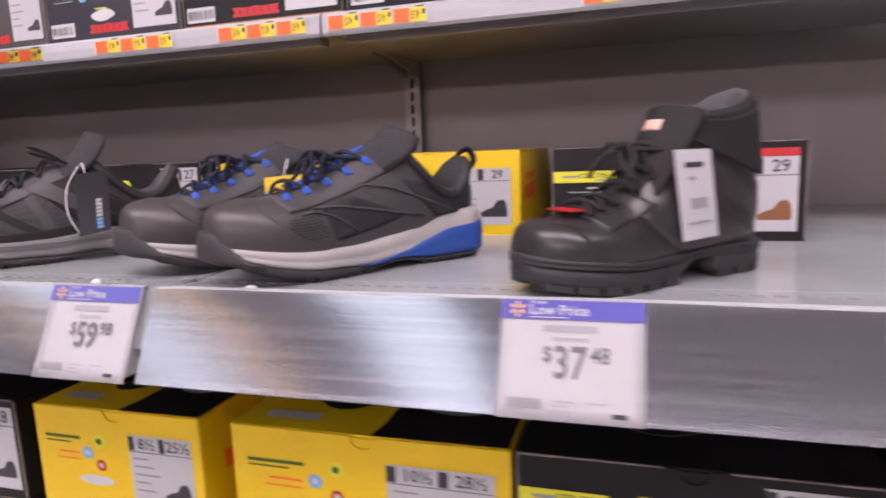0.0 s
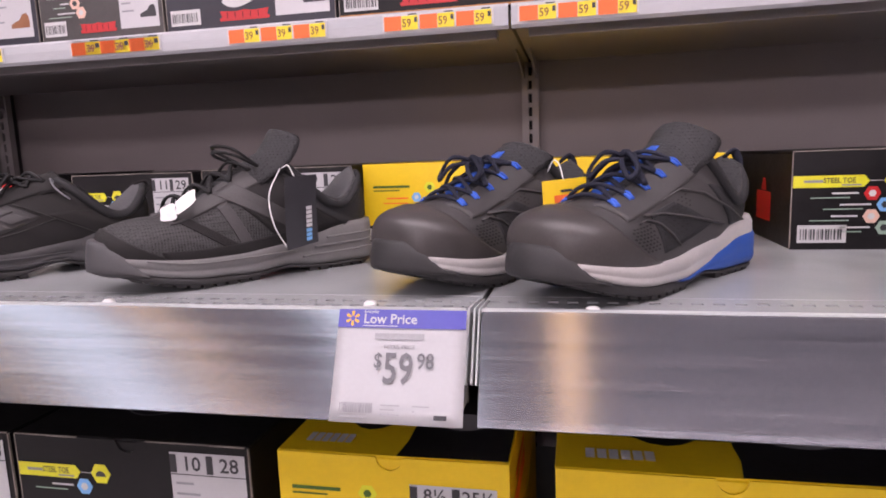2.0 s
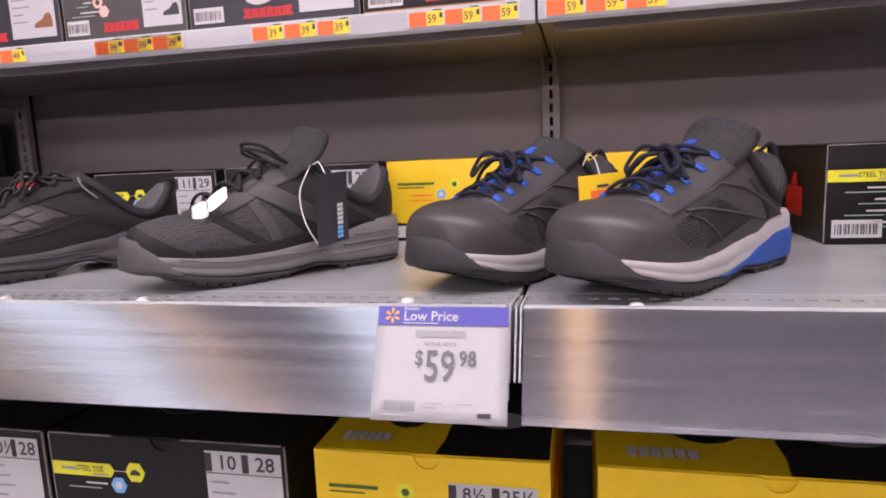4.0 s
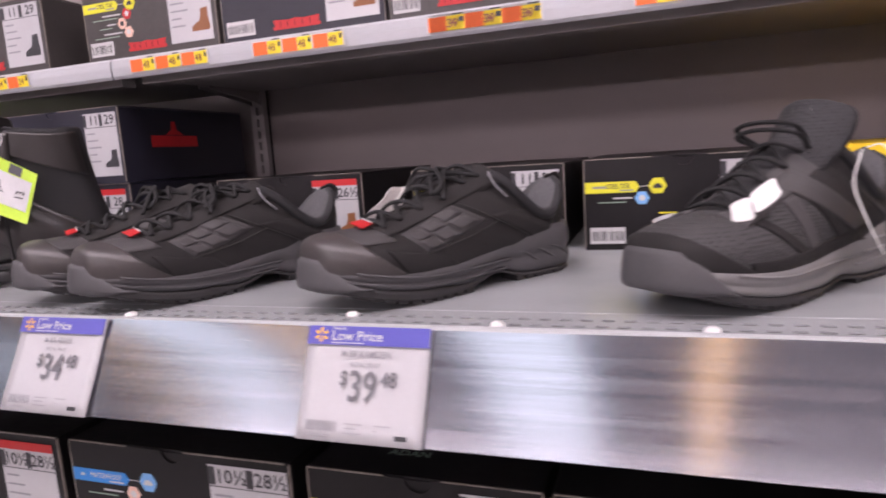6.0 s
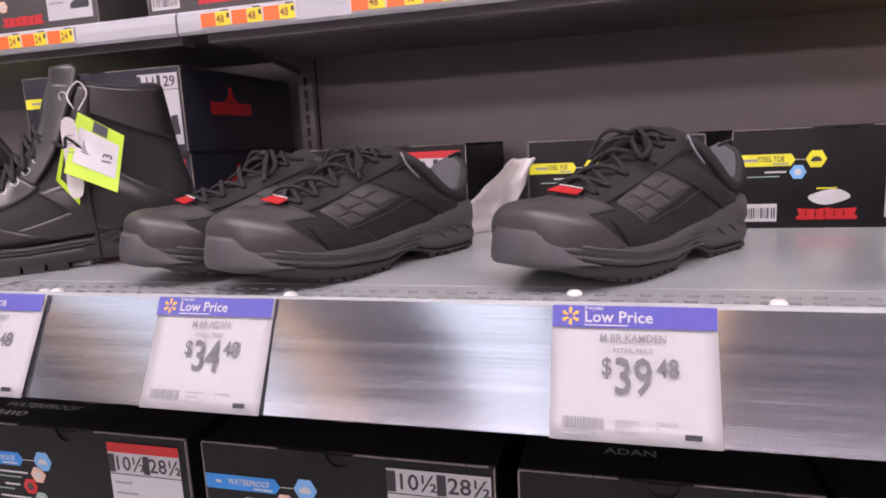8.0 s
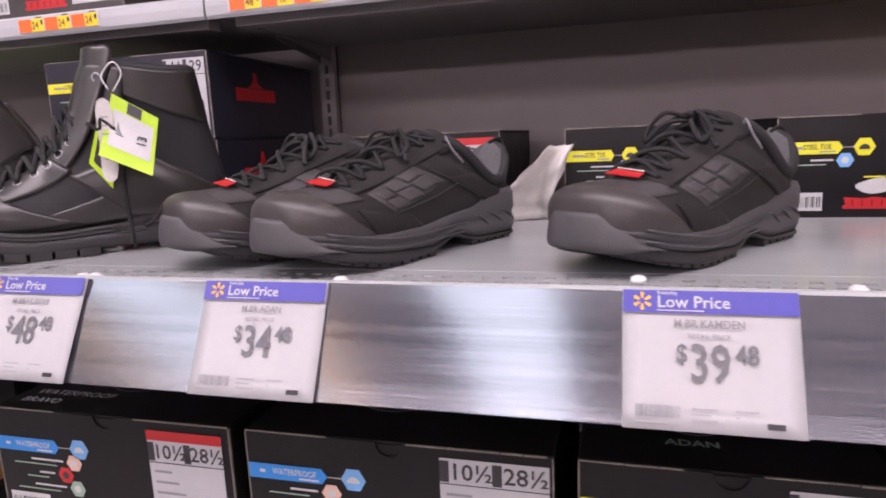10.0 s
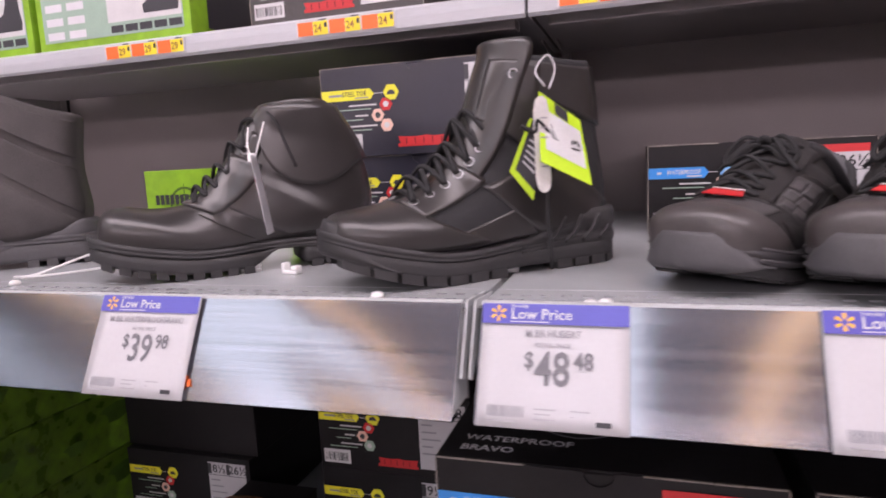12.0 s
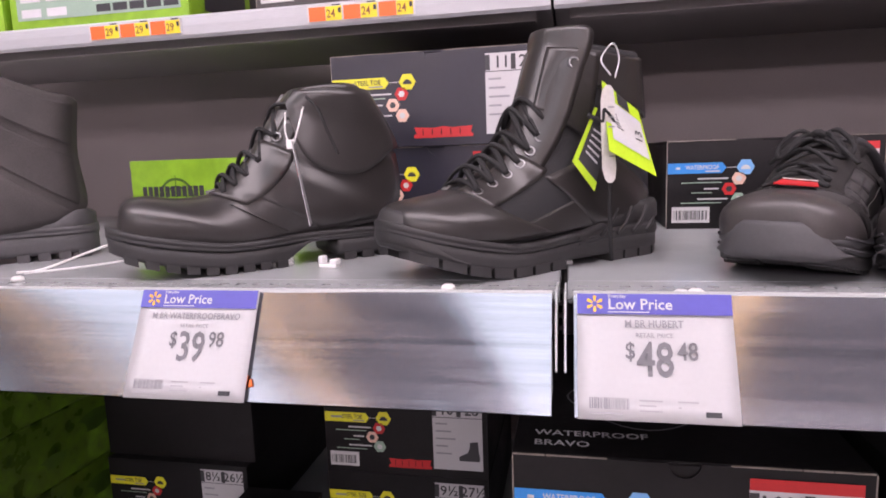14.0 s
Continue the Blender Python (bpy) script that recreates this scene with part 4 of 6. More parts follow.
STATIONS = [0.12 * (1 - math.cos(math.pi / 2 * k / 7)) for k in range(7)] + [0.12 + 0.68 * k / 30 for k in range(31)] + [0.8 + 0.2 * math.sin(math.pi / 2 * k / 10) for k in range(1, 11)]
KNOTS = (0, 0.12, 0.28, 0.45, 0.60, 0.74, 0.86, 0.94, 1)
TRAINER_B = ((0.972, 0.10), (0.93, 0.095), (0.80, 0.082), (0.62, 0.08), (0.42, 0.09), (0.20, 0.13), (0.030, 0.165), (0.010, 0.265), (0.034, 0.372))
WORK_B = TRAINER_B[:6] + ((0.025, 0.16), (0.004, 0.245), (0.022, 0.340))
BLUE_T = ((0.992, 0.145), (0.974, 0.236), (0.885, 0.266), (0.775, 0.272), (0.665, 0.304), (0.565, 0.352), (0.475, 0.395), (0.42, 0.415), (0.385, 0.425))
MESH_T = ((0.990, 0.140), (0.968, 0.208), (0.875, 0.238), (0.775, 0.250), (0.680, 0.292), (0.590, 0.345), (0.500, 0.390), (0.445, 0.415), (0.410, 0.428))
WORK_T = ((0.992, 0.140), (0.976, 0.212), (0.890, 0.228), (0.785, 0.236), (0.690, 0.262), (0.580, 0.305), (0.475, 0.340), (0.410, 0.355), (0.370, 0.362))
BOOT_B = ((0.972, 0.12), (0.93, 0.11), (0.80, 0.10), (0.62, 0.10), (0.42, 0.11), (0.20, 0.12))
TACTICAL_B = BOOT_B + ((0.005, 0.19), (0.045, 0.43), (0.078, 0.655))
TACTICAL_T = ((0.990, 0.145), (0.970, 0.212), (0.885, 0.230), (0.780, 0.250), (0.655, 0.310), (0.575, 0.400), (0.520, 0.500), (0.475, 0.605), (0.445, 0.668))
LUG_B = BOOT_B + ((0.000, 0.17), (0.014, 0.39), (0.135, 0.585))
LUG_T = ((0.985, 0.150), (0.962, 0.236), (0.895, 0.258), (0.785, 0.245), (0.670, 0.262), (0.585, 0.330), (0.515, 0.430), (0.450, 0.525), (0.395, 0.588))
THICK_B = tuple((x, z - 0.014) for x, z in BOOT_B) + ((0.005, 0.15), (0.000, 0.38), (0.045, 0.650))
THICK_T = ((0.985, 0.140), (0.965, 0.220), (0.880, 0.244), (0.775, 0.252), (0.665, 0.284), (0.570, 0.370), (0.495, 0.460), (0.455, 0.515), (0.430, 0.548))
HIKING_B = BOOT_B + ((0.020, 0.19), (0.030, 0.42), (0.010, 0.615))
HIKING_T = ((0.990, 0.145), (0.968, 0.220), (0.880, 0.250), (0.780, 0.270), (0.660, 0.330), (0.575, 0.420), (0.510, 0.530), (0.460, 0.660), (0.430, 0.760))


def ease(t):
    """A soft step from 0 to 1."""
    t = min(max(t, 0.0), 1.0)
    return t * t * (3 - 2 * t)


class Shoe:
    def __init__(self, name, label, hx, hy, deg, L, B, T, floor=0.112, dip=0.10, mirror=1, category="shoe", group="", spring=0.02, fatten=1.0):
        self.ob = thing(name, pose(hx, hy, SHELF + 0.0004, 0, 0, deg), label, category, group)
        self.inv = self.ob.matrix_basis.inverted()
        self.memo = {}
        self.L, self.B, self.T, self.floor, self.dip, self.mir, self.spring, self.fat = L, B, T, floor, dip, mirror, spring, fatten

    def raw(self, u, v):
        L = self.L
        key = round(u, 6)
        if key not in self.memo:
            bx = crom(KNOTS, [p[0] for p in self.B], u)
            self.memo[key] = (bx, crom(KNOTS, [p[1] for p in self.B], u), crom(KNOTS, [p[0] for p in self.T], u), crom(KNOTS, [p[1] for p in self.T], u), half_width(bx) * 0.965)
        bx, bz, tx, tz, plan = self.memo[key]
        k = 1 - abs(2 * v - 1)
        a = math.sin(math.pi / 2 * k)
        side = 1.0 if v < 0.5 else -1.0
        wf = self.floor * min(max((u - 0.30) / 0.35, 0.0), 1.0)
        W = max((plan ** 4 + wf ** 4) ** 0.25, 1e-4) * self.fat
        w0 = plan * min(max(1 - (bz - 0.12) / 0.10, 0.0), 1.0) if bx < 0.3 else plan * self.fat * (1 - 0.06 * ease((u - 0.02) / 0.06))
        p = 2.4
        r = min(w0 / W, 1.0)
        c = max(1 - r ** p, 0.0) ** (1 / p)
        b = (1 - c) / 2 + (1 - (1 - c) / 2) * a
        w = W * max(1 - abs(2 * b - 1) ** p, 0.0) ** (1 / p)
        z = bz + (tz - bz) * a
        x = bx + (tx - bx) * a
        if u > 0.74:
            z -= self.dip * ((u - 0.74) / 0.26) ** 2 * max(math.sin(math.pi * min(a, 1.0) ** 0.72), 0.0) ** 1.5
        drift = 0.018 * max(x - 0.5, 0) * 2
        return Vector((x * L, self.mir * (side * w + drift * -1) * L, z * L))

    def P(self, u, v, off=0.0):
        p = self.raw(u, v)
        if off:
            e = 0.004
            du = self.raw(min(u + e, 1), v) - self.raw(max(u - e, 0), v)
            dv = self.raw(u, min(v + e, 0.9999)) - self.raw(u, max(v - e, 0.0001))
            n = du.cross(dv)
            if n.length > 1e-12:
                n.normalize()
                mid = (self.raw(u, 0.0001) + self.raw(u, 0.5)) / 2
                if n.dot(p - mid) < 0:
                    n = -n
                p = p + n * off
        return p

    def upper(self, material, nu=56, nv=44, name="upper"):
        rows = []
        for i in range(nu + 1):
            u = i / nu
            rows.append([self.P(u, j / nv) for j in range(nv + 1)])
        last, prev = rows[-1], rows[-4]
        c = sum(last, Vector()) / len(last)
        d = (c - sum(prev, Vector()) / len(prev)).normalized()
        for f, up in ((0.02, 0.003), (0.06, 0.005), (0.12, 0.003), (0.16, -0.004), (0.20, -0.02), (0.22, -0.055)):
            rows.append([p.lerp(c, f) + d * up for p in last])
        bm = grid_bm(rows)
        bm.faces.new([bm.verts.new(p.lerp(c, 0.24) - d * 0.056) for p in last[:-1]])
        bmesh.ops.remove_doubles(bm, verts=bm.verts, dist=0.00005)
        return part(name, bm, material, self.ob, smooth=True)

    def lining(self, material):
        """The padded inside of the collar."""
        last = [self.P(1, j / 44) for j in range(45)]
        prev = [self.P(0.95, j / 44) for j in range(45)]
        c = sum(last, Vector()) / 45
        d = (c - sum(prev, Vector()) / 45).normalized()
        rows = [[p.lerp(c, f) + d * up for p in last] for f, up in ((0.075, 0.0052), (0.12, 0.0045), (0.17, -0.002), (0.215, -0.02), (0.235, -0.05))]
        return part("lining", grid_bm(rows), material, self.ob, smooth=True)

    def collar(self, material, r=0.0052, u=0.992, front=0.40):
        """The rolled, padded rim round the ankle."""
        vs = [front * (1 - k / 14) for k in range(15)] + [1 - front * k / 14 for k in range(1, 15)]
        pts = [self.P(u, min(max(v, 0.001), 0.999)) for v in vs]
        bm = bmesh.new()
        tube(bm, smooth_path(pts, 60), r, 8)
        return part("collar", bm, material, self.ob, "padded rolled collar", smooth=True)

    def patch(self, name, u0, u1, v0, v1, off, material, nu=16, nv=10, label=""):
        f0 = v0 if callable(v0) else (lambda t, c=v0: c)
        f1 = v1 if callable(v1) else (lambda t, c=v1: c)
        e0 = u0 if callable(u0) else (lambda q, c=u0: c)
        e1 = u1 if callable(u1) else (lambda q, c=u1: c)
        rows = []
        for i in range(-1, nu + 2):
            t = min(max(i / nu, 0), 1)
            row = []
            for j in range(-1, nv + 2):
                q = min(max(j / nv, 0), 1)
                edge = i in (-1, nu + 1) or j in (-1, nv + 1)
                row.append(self.P(e0(q) + (e1(q) - e0(q)) * t, f0(t) + (f1(t) - f0(t)) * q, 0.0001 if edge else off))
            rows.append(row)
        return part(name, grid_bm(rows), material, self.ob, label, smooth=True)

    def pair_patch(self, name, u0, u1, v0, v1, off, material, **k):
        for s in (0, 1):
            g0 = v0 if callable(v0) else (lambda t, c=v0: c)
            g1 = v1 if callable(v1) else (lambda t, c=v1: c)
            if s:
                self.patch(name, u0, u1, lambda t: 1 - g0(t), lambda t: 1 - g1(t), off, material, **k)
            else:
                self.patch(name, u0, u1, g0, g1, off, material, **k)

    def seam(self, path, r=0.0006, material=None, name="stitching"):
        bm = bmesh.new()
        tube(bm, [self.P(u, v, 0.0018) for u, v in path], r, 4)
        return part(name, bm, material or M_STITCH, self.ob, smooth=True)

    def holes(self, u0, u1, v0, v1, nu, nv, size, material, lean=0.0):
        """Rows of small vents on both sides, their inner shade painted as dark faces."""
        bm = bmesh.new()
        for side in (0, 1):
            for i in range(nu):
                for j in range(nv):
                    u, v = u0 + (u1 - u0) * (i + 0.5 * (j % 2)) / nu + lean * j / nv, v0 + (v1 - v0) * j / nv
                    v = 1 - v if side else v
                    c, du, dv = self.P(u, v, 0.0013), self.P(u + 0.01, v, 0.0013), self.P(u, v + 0.01, 0.0013)
                    a, b = (du - c).normalized() * size, (dv - c).normalized() * size * 0.55
                    bm.faces.new([bm.verts.new(c + a * math.cos(k * math.pi / 3) + b * math.sin(k * math.pi / 3)) for k in range(6)])
        return tagged(part("vent_holes", bm, material, self.ob), kind="stuff")

    def bottom(self, s):
        return self.spring / 0.3 * (max(s - 0.66, 0) / 0.34) ** 1.7

    def layer(self, name, lo, hi, material, s0=0.0, s1=1.0, grow=0.01, groove=0.0, label="", lean=0.0):
        rows = []
        ss = [s for s in STATIONS if s0 <= s <= s1]
        if s0 > 0:
            ss = [s0] + ss
        if s1 < 1:
            ss = ss + [s1]
        L = self.L
        for s in ss:
            x = L * (0.5 + (s - 0.5) * (1 + 2 * grow))
            w = half_width(s) * L * (1 + 2.5 * grow)
            a, b = lo(s) * L, hi(s) * L
            h = b - a
            cy = -self.mir * 0.018 * max(s - 0.5, 0) * 2 * L
            k = min(w / 0.01, 1)
            mid = (0.75 if s0 > 0.5 else 0.25) * L
            prof = [(-0.006, 0), (-0.0018, 0.05), (0.0003, 0.16), (0.0006, 0.28), (0.0006 - groove, 0.40), (0.0006 - groove, 0.46), (0.0006, 0.56), (0.0, 0.88), (-0.003, 1.0)]
            side = [((w + o * k) * (1 - lean * f * f), a + h * f, mid + (x - mid) * (1 - lean * f * f)) for o, f in prof]
            ring = [(px, cy + y, z) for y, z, px in side] + [(px, cy - y, z) for y, z, px in side[::-1]]
            rows.append(ring)
        bm = grid_bm(rows, close_v=True)
        n = len(rows[0])
        for r in (rows[0], rows[-1]):
            bm.faces.new([bm.verts.new(p) for p in r])
        bmesh.ops.remove_doubles(bm, verts=bm.verts, dist=0.00003)
        return part(name, bm, material, self.ob, label, smooth=True)

    def sole_line(self, z, s0, s1, material, r=0.0009, grow=0.017, wave=0.0):
        """A moulded ridge along both sides of the sole."""
        for sg in (1, -1):
            pts = []
            for k in range(25):
                s = s0 + (s1 - s0) * k / 24
                w = half_width(s) * self.L * (1 + 2.5 * grow) + 0.0006
                cy = -self.mir * 0.018 * max(s - 0.5, 0) * 2 * self.L
                pts.append((self.L * (0.5 + (s - 0.5) * (1 + 2 * grow)), cy + sg * w, (z(s) + wave * math.sin(9 * s)) * self.L))
            bm = bmesh.new()
            tube(bm, pts, r, 5)
            part("sole_ridge", bm, material, self.ob, smooth=True)

    def tread(self, material, spans, n=16, depth=0.006, grow=0.012, width=0.36, fill=0.6):
        bm = bmesh.new()
        L = self.L
        for s0, s1 in spans:
            m = max(2, int(n * (s1 - s0)))
            for k in range(m):
                a, b = s0 + (s1 - s0) * (k + 0.5 - fill / 2) / m, s0 + (s1 - s0) * (k + 0.5 + fill / 2) / m
                for sg in (1, -1):
                    c = []
                    for s in (a, b):
                        x = L * (0.5 + (s - 0.5) * (1 + 2 * grow))
                        w = half_width(s) * L * (1 + 2.5 * grow) + 0.0006
                        cy = -self.mir * 0.018 * max(s - 0.5, 0) * 2 * L
                        zb = self.bottom(s) * L
                        for y in (w, w * width):
                            for z in (zb, zb + depth + 0.003):
                                c.append(bm.verts.new((x, cy + sg * y, z)))
                    for q in ((0, 1, 3, 2), (4, 6, 7, 5), (0, 4, 5, 1), (2, 3, 7, 6), (0, 2, 6, 4), (1, 5, 7, 3)):
                        bm.faces.new([c[i] for i in q])
        return tagged(part("tread", bm, material, self.ob), kind="stuff")

    def tongue(self, material, ext=0.03, half=0.032, u0=0.5, lean=0.0, thick=0.005, logo=None, wrap=0.45, up=0.15):
        rows = []
        path = [self.raw(u0 + (1 - u0) * k / 10, 0.5) for k in range(11)]
        d = (path[-1] - path[-4]).normalized()
        d = (d + Vector((lean, 0, up))).normalized()
        for k in range(1, 10):
            f = math.sin(math.pi / 2 * k / 9)
            path.append(path[10] + d * ext * f + Vector((0.16, 0, 0)) * ext * f * f)
        n = len(path)
        for i, p in enumerate(path):
            t = (path[min(i + 1, n - 1)] - path[max(i - 1, 0)]).normalized()
            nrm = Vector((-t.z, 0, t.x))
            if nrm.z < 0 and abs(nrm.z) > abs(nrm.x):
                nrm = -nrm
            if nrm.x < 0 and abs(nrm.x) >= abs(nrm.z):
                nrm = -nrm
            tip = max(0.0, (i - 10) / 9)
            hw_ = half * (0.8 + 0.3 * i / n) * math.sqrt(1 - 0.85 * tip ** 3)
            th = thick * (1 - 0.65 * tip ** 6)
            ring = []
            for k in range(16):
                a = 2 * math.pi * k / 16
                cy = math.cos(a)
                ring.append(p + Vector((0, hw_ * cy, 0)) + nrm * (th * math.sin(a) + 0.001 - th * 0.8 * (1 - max(tip, ease((i - 6) / 4))) - wrap * hw_ * cy * cy))
            rows.append(ring)
        bm = grid_bm(rows, close_v=True)
        bm.faces.new([bm.verts.new(p) for p in rows[-1]])
        bmesh.ops.remove_doubles(bm, verts=bm.verts, dist=0.00003)
        tg = part("tongue", bm, material, self.ob, smooth=True)
        if logo:
            p, t = path[-6], (path[-4] - path[-8]).normalized()
            nrm = Vector((-t.z, 0, t.x))
            if nrm.x < 0:
                nrm = -nrm
            c = p + nrm * (thick * 0.55 + 0.0026)
            bm = bmesh.new()
            ring = [c + Vector((0, 0.009 * math.cos(k / 8 * math.pi), 0)) + t * 0.010 * math.sin(k / 8 * math.pi) for k in range(16)]
            inner = [c + (q - c) * 0.6 for q in ring]
            for k in range(16):
                bm.faces.new([bm.verts.new(q) for q in (ring[k], ring[(k + 1) % 16], inner[(k + 1) % 16], inner[k])])
            part("emblem", bm, logo, tg)
        return path

    def laces(self, material, us, dv=0.10, r=0.0023, seed=0, lift=0.007, bow=1.0, eyelet=None, loops=None, loose=0.0):
        rnd = random.Random(seed)
        bm = bmesh.new()
        n = len(us)
        eye = lambda i, s: self.P(us[i], 0.5 - s * dv * (1 - 0.12 * i / n), 0.0035)

        def cross(p, q, h):
            m = (p + q) / 2
            c = self.raw((us[0] + us[-1]) / 2, 0.5)
            up = Vector((0.35, 0, 0.94))
            j = Vector((rnd.uniform(-1, 1), rnd.uniform(-1, 1), rnd.uniform(0, 1))) * 0.002
            top = m.copy()
            lim = max((self.raw(us[0] + (us[-1] - us[0]) * k / 12, 0.5) for k in range(13)), key=lambda w: -abs(w.x - m.x))
            top.z = max(top.z, lim.z + 0.002)
            tube(bm, smooth_path([p, p.lerp(top, 0.5) + up * h * 0.8 + j, top + up * h + j, q.lerp(top, 0.5) + up * h * 0.8 + j, q], 14), r * rnd.uniform(0.92, 1.08), 6, 0.75)
        cross(eye(0, 1), eye(0, -1), lift * 0.6)
        for i in range(n - 1):
            cross(eye(i, 1), eye(i + 1, -1), lift)
            cross(eye(i, -1), eye(i + 1, 1), lift + 0.003)
        if bow:
            k0 = self.raw(us[-1] - 0.05, 0.5) + Vector((0.010, 0, 0.007))
            for s in (1, -1):
                tube(bm, smooth_path([eye(n - 1, s), k0 + Vector((0, 0.004 * s, 0.002)), k0], 10), r, 6, 0.75)
                o = Vector((rnd.uniform(0.0, 0.02), 0, 0))
                tube(bm, smooth_path([k0, k0 + o + Vector((0.008, 0.020 * s, 0.010)) * bow, k0 + o + Vector((0.014, 0.040 * s, -0.010)) * bow, k0 + o + Vector((0.024, 0.034 * s, -0.022)) * bow, k0 + o + Vector((0.015, 0.016 * s, -0.002)) * bow, k0], 26), r, 6, 0.75)
                tube(bm, smooth_path([k0, k0 + Vector((0.010, 0.012 * s, 0.006)) * bow, k0 + Vector((0.026, 0.030 * s, -0.012)) * bow, k0 + Vector((0.030 + 0.01 * s, 0.050 * s, -0.030)) * bow], 20), r, 6, 0.75)
            tube(bm, smooth_path([k0 + Vector((0.004, -0.007, 0)), k0 + Vector((0.008, 0, 0.006)), k0 + Vector((0.004, 0.007, 0)), k0 + Vector((-0.004, 0.0, -0.002))], 10), r * 1.3, 6)
        part("laces", bm, material, self.ob, smooth=True)
        for i in range(n):
            for s in (1, -1):
                c = eye(i, s)
                if eyelet:
                    q = self.P(us[i], 0.5 - s * dv, 0.0)
                    nrm = (self.P(us[i], 0.5 - s * dv, 0.003) - q).normalized()
                    a = nrm.orthogonal().normalized()
                    b_ = nrm.cross(a)
                    ring = [q + nrm * 0.0022 + 0.0043 * (math.cos(k / 7 * math.pi) * a + math.sin(k / 7 * math.pi) * b_) for k in range(15)]
                    e = bmesh.new()
                    tube(e, ring, 0.0011, 6)
                    part("eyelet", e, eyelet, self.ob, smooth=True)
                if loops:
                    q0, q1 = self.P(us[i], 0.5 - s * dv * 1.35, 0.002), self.P(us[i], 0.5 - s * dv * 0.85, 0.004)
                    e = bmesh.new()
                    tube(e, smooth_path([q0, (q0 + q1) / 2 + Vector((0, 0, 0.003)), q1, (q0 + q1) / 2 + Vector((0.003, 0, 0.001)), q0 + Vector((0.004, 0, 0))], 12), 0.0018, 6, 0.5)
                    part("lace_loop", e, loops, self.ob, smooth=True)

    def cord(self, name, pts, r, material, n=24):
        bm = bmesh.new()
        tube(bm, smooth_path([self.inv @ Vector(p) for p in pts], n), r, 6)
        return part(name, bm, material, self.ob, smooth=True)

    def card(self, name, corners, material, label="", thick=0.0006, bend=0.0, rounded=False):
        """A stiff paper tag through four corners of the place."""
        a, b, c, d = [Vector(p) for p in corners]
        nrm = (b - a).cross(d - a).normalized()
        rows = []
        for off in (thick / 2, -thick / 2):
            for_rows = []
            for i in range(9):
                t = i / 8
                if rounded:
                    t = 0.5 - 0.5 * math.cos(math.pi * t)
                p, q = a.lerp(d, t), b.lerp(c, t)
                if rounded:
                    m = (p + q) / 2
                    k = math.sqrt(1 - 0.94 * (max(0.0, abs(2 * t - 1) - 0.72) / 0.28) ** 2) * (1 - 0.12 * math.sin(math.pi * t))
                    p, q = m.lerp(p, k), m.lerp(q, k)
                bow = bend * math.sin(math.pi * t)
                for_rows.append([self.inv @ (p.lerp(q, j / 4) + nrm * (off + bow)) for j in range(5)])
            rows.append(for_rows)
        bm = grid_bm(rows[0])
        grid_bm([r[::-1] for r in rows[1]], bm=bm)
        edge0 = [rows[0][i][0] for i in range(9)] + rows[0][8][1:] + [rows[0][i][4] for i in range(7, -1, -1)] + rows[0][0][3:0:-1]
        edge1 = [rows[1][i][0] for i in range(9)] + rows[1][8][1:] + [rows[1][i][4] for i in range(7, -1, -1)] + rows[1][0][3:0:-1]
        grid_bm([edge0, edge1], close_v=True, bm=bm)
        bmesh.ops.remove_doubles(bm, verts=bm.verts, dist=0.00002)
        return part(name, bm, material, self.ob, label)

    def print_on(self, name, corners, u0, v0, u1, v1, material, parent, lift=0.0012):
        """A printed field on such a tag, in fractions of it."""
        a, b, c, d = [Vector(p) for p in corners]
        nrm = (b - a).cross(d - a).normalized()
        if nrm.y > 0:
            nrm = -nrm
        f = lambda u, v: self.inv @ (a.lerp(b, u).lerp(d.lerp(c, u), v) + nrm * lift)
        bm = bmesh.new()
        bm.faces.new([bm.verts.new(f(u, v)) for u, v in ((u0, v0), (u1, v0), (u1, v1), (u0, v1))])
        return part(name, bm, material, parent)


def trainer_sole(s, mid, out, groove=0.0012, heel=None, toe=None, mid_hi=0.100, heel_hi=0.165, accent=0.55, arch=0.016, bumper=0.170, front=0.024, nose=0.845):
    base = s.bottom
    top = lambda q: base(q) * 0.45 + mid_hi + (heel_hi - mid_hi) * ease((0.58 - q) / 0.46) + 0.006 * ease((q - 0.72) / 0.2)
    under = lambda q: base(q) + 0.008 + arch * math.exp(-((q - 0.40) / 0.085) ** 2)
    split = lambda q: under(q) + 0.012 + front * ease((q - 0.42) / 0.25)
    s.layer("outsole", under, split, out, grow=0.009)
    s.layer("midsole", lambda q: split(q) - 0.002, top, mid, s1=0.95 if toe else 1.0, grow=0.016, groove=groove)
    if heel:
        s.layer("heel_insert", lambda q: split(q) - 0.001, lambda q: split(q) + 0.003 + (top(q) - 0.050 - split(q)) * ease((accent - q) / 0.36), heel, s1=accent, grow=0.026, groove=0.0004, label="blue foam heel insert")
    if toe:
        s.layer("toe_bumper", lambda q: split(q) - 0.004 - (split(q) - under(q) - 0.002) * ease((q - 0.86) / 0.11), lambda q: split(q) + 0.002 + (bumper - split(q)) * ease((q - nose) / (0.985 - nose)), toe, s0=0.85, grow=0.026, lean=0.045)
    s.tread(out, ((0.03, 0.31), (0.50, 0.93)), n=24, depth=0.0026, grow=-0.006, fill=0.72)
    return top


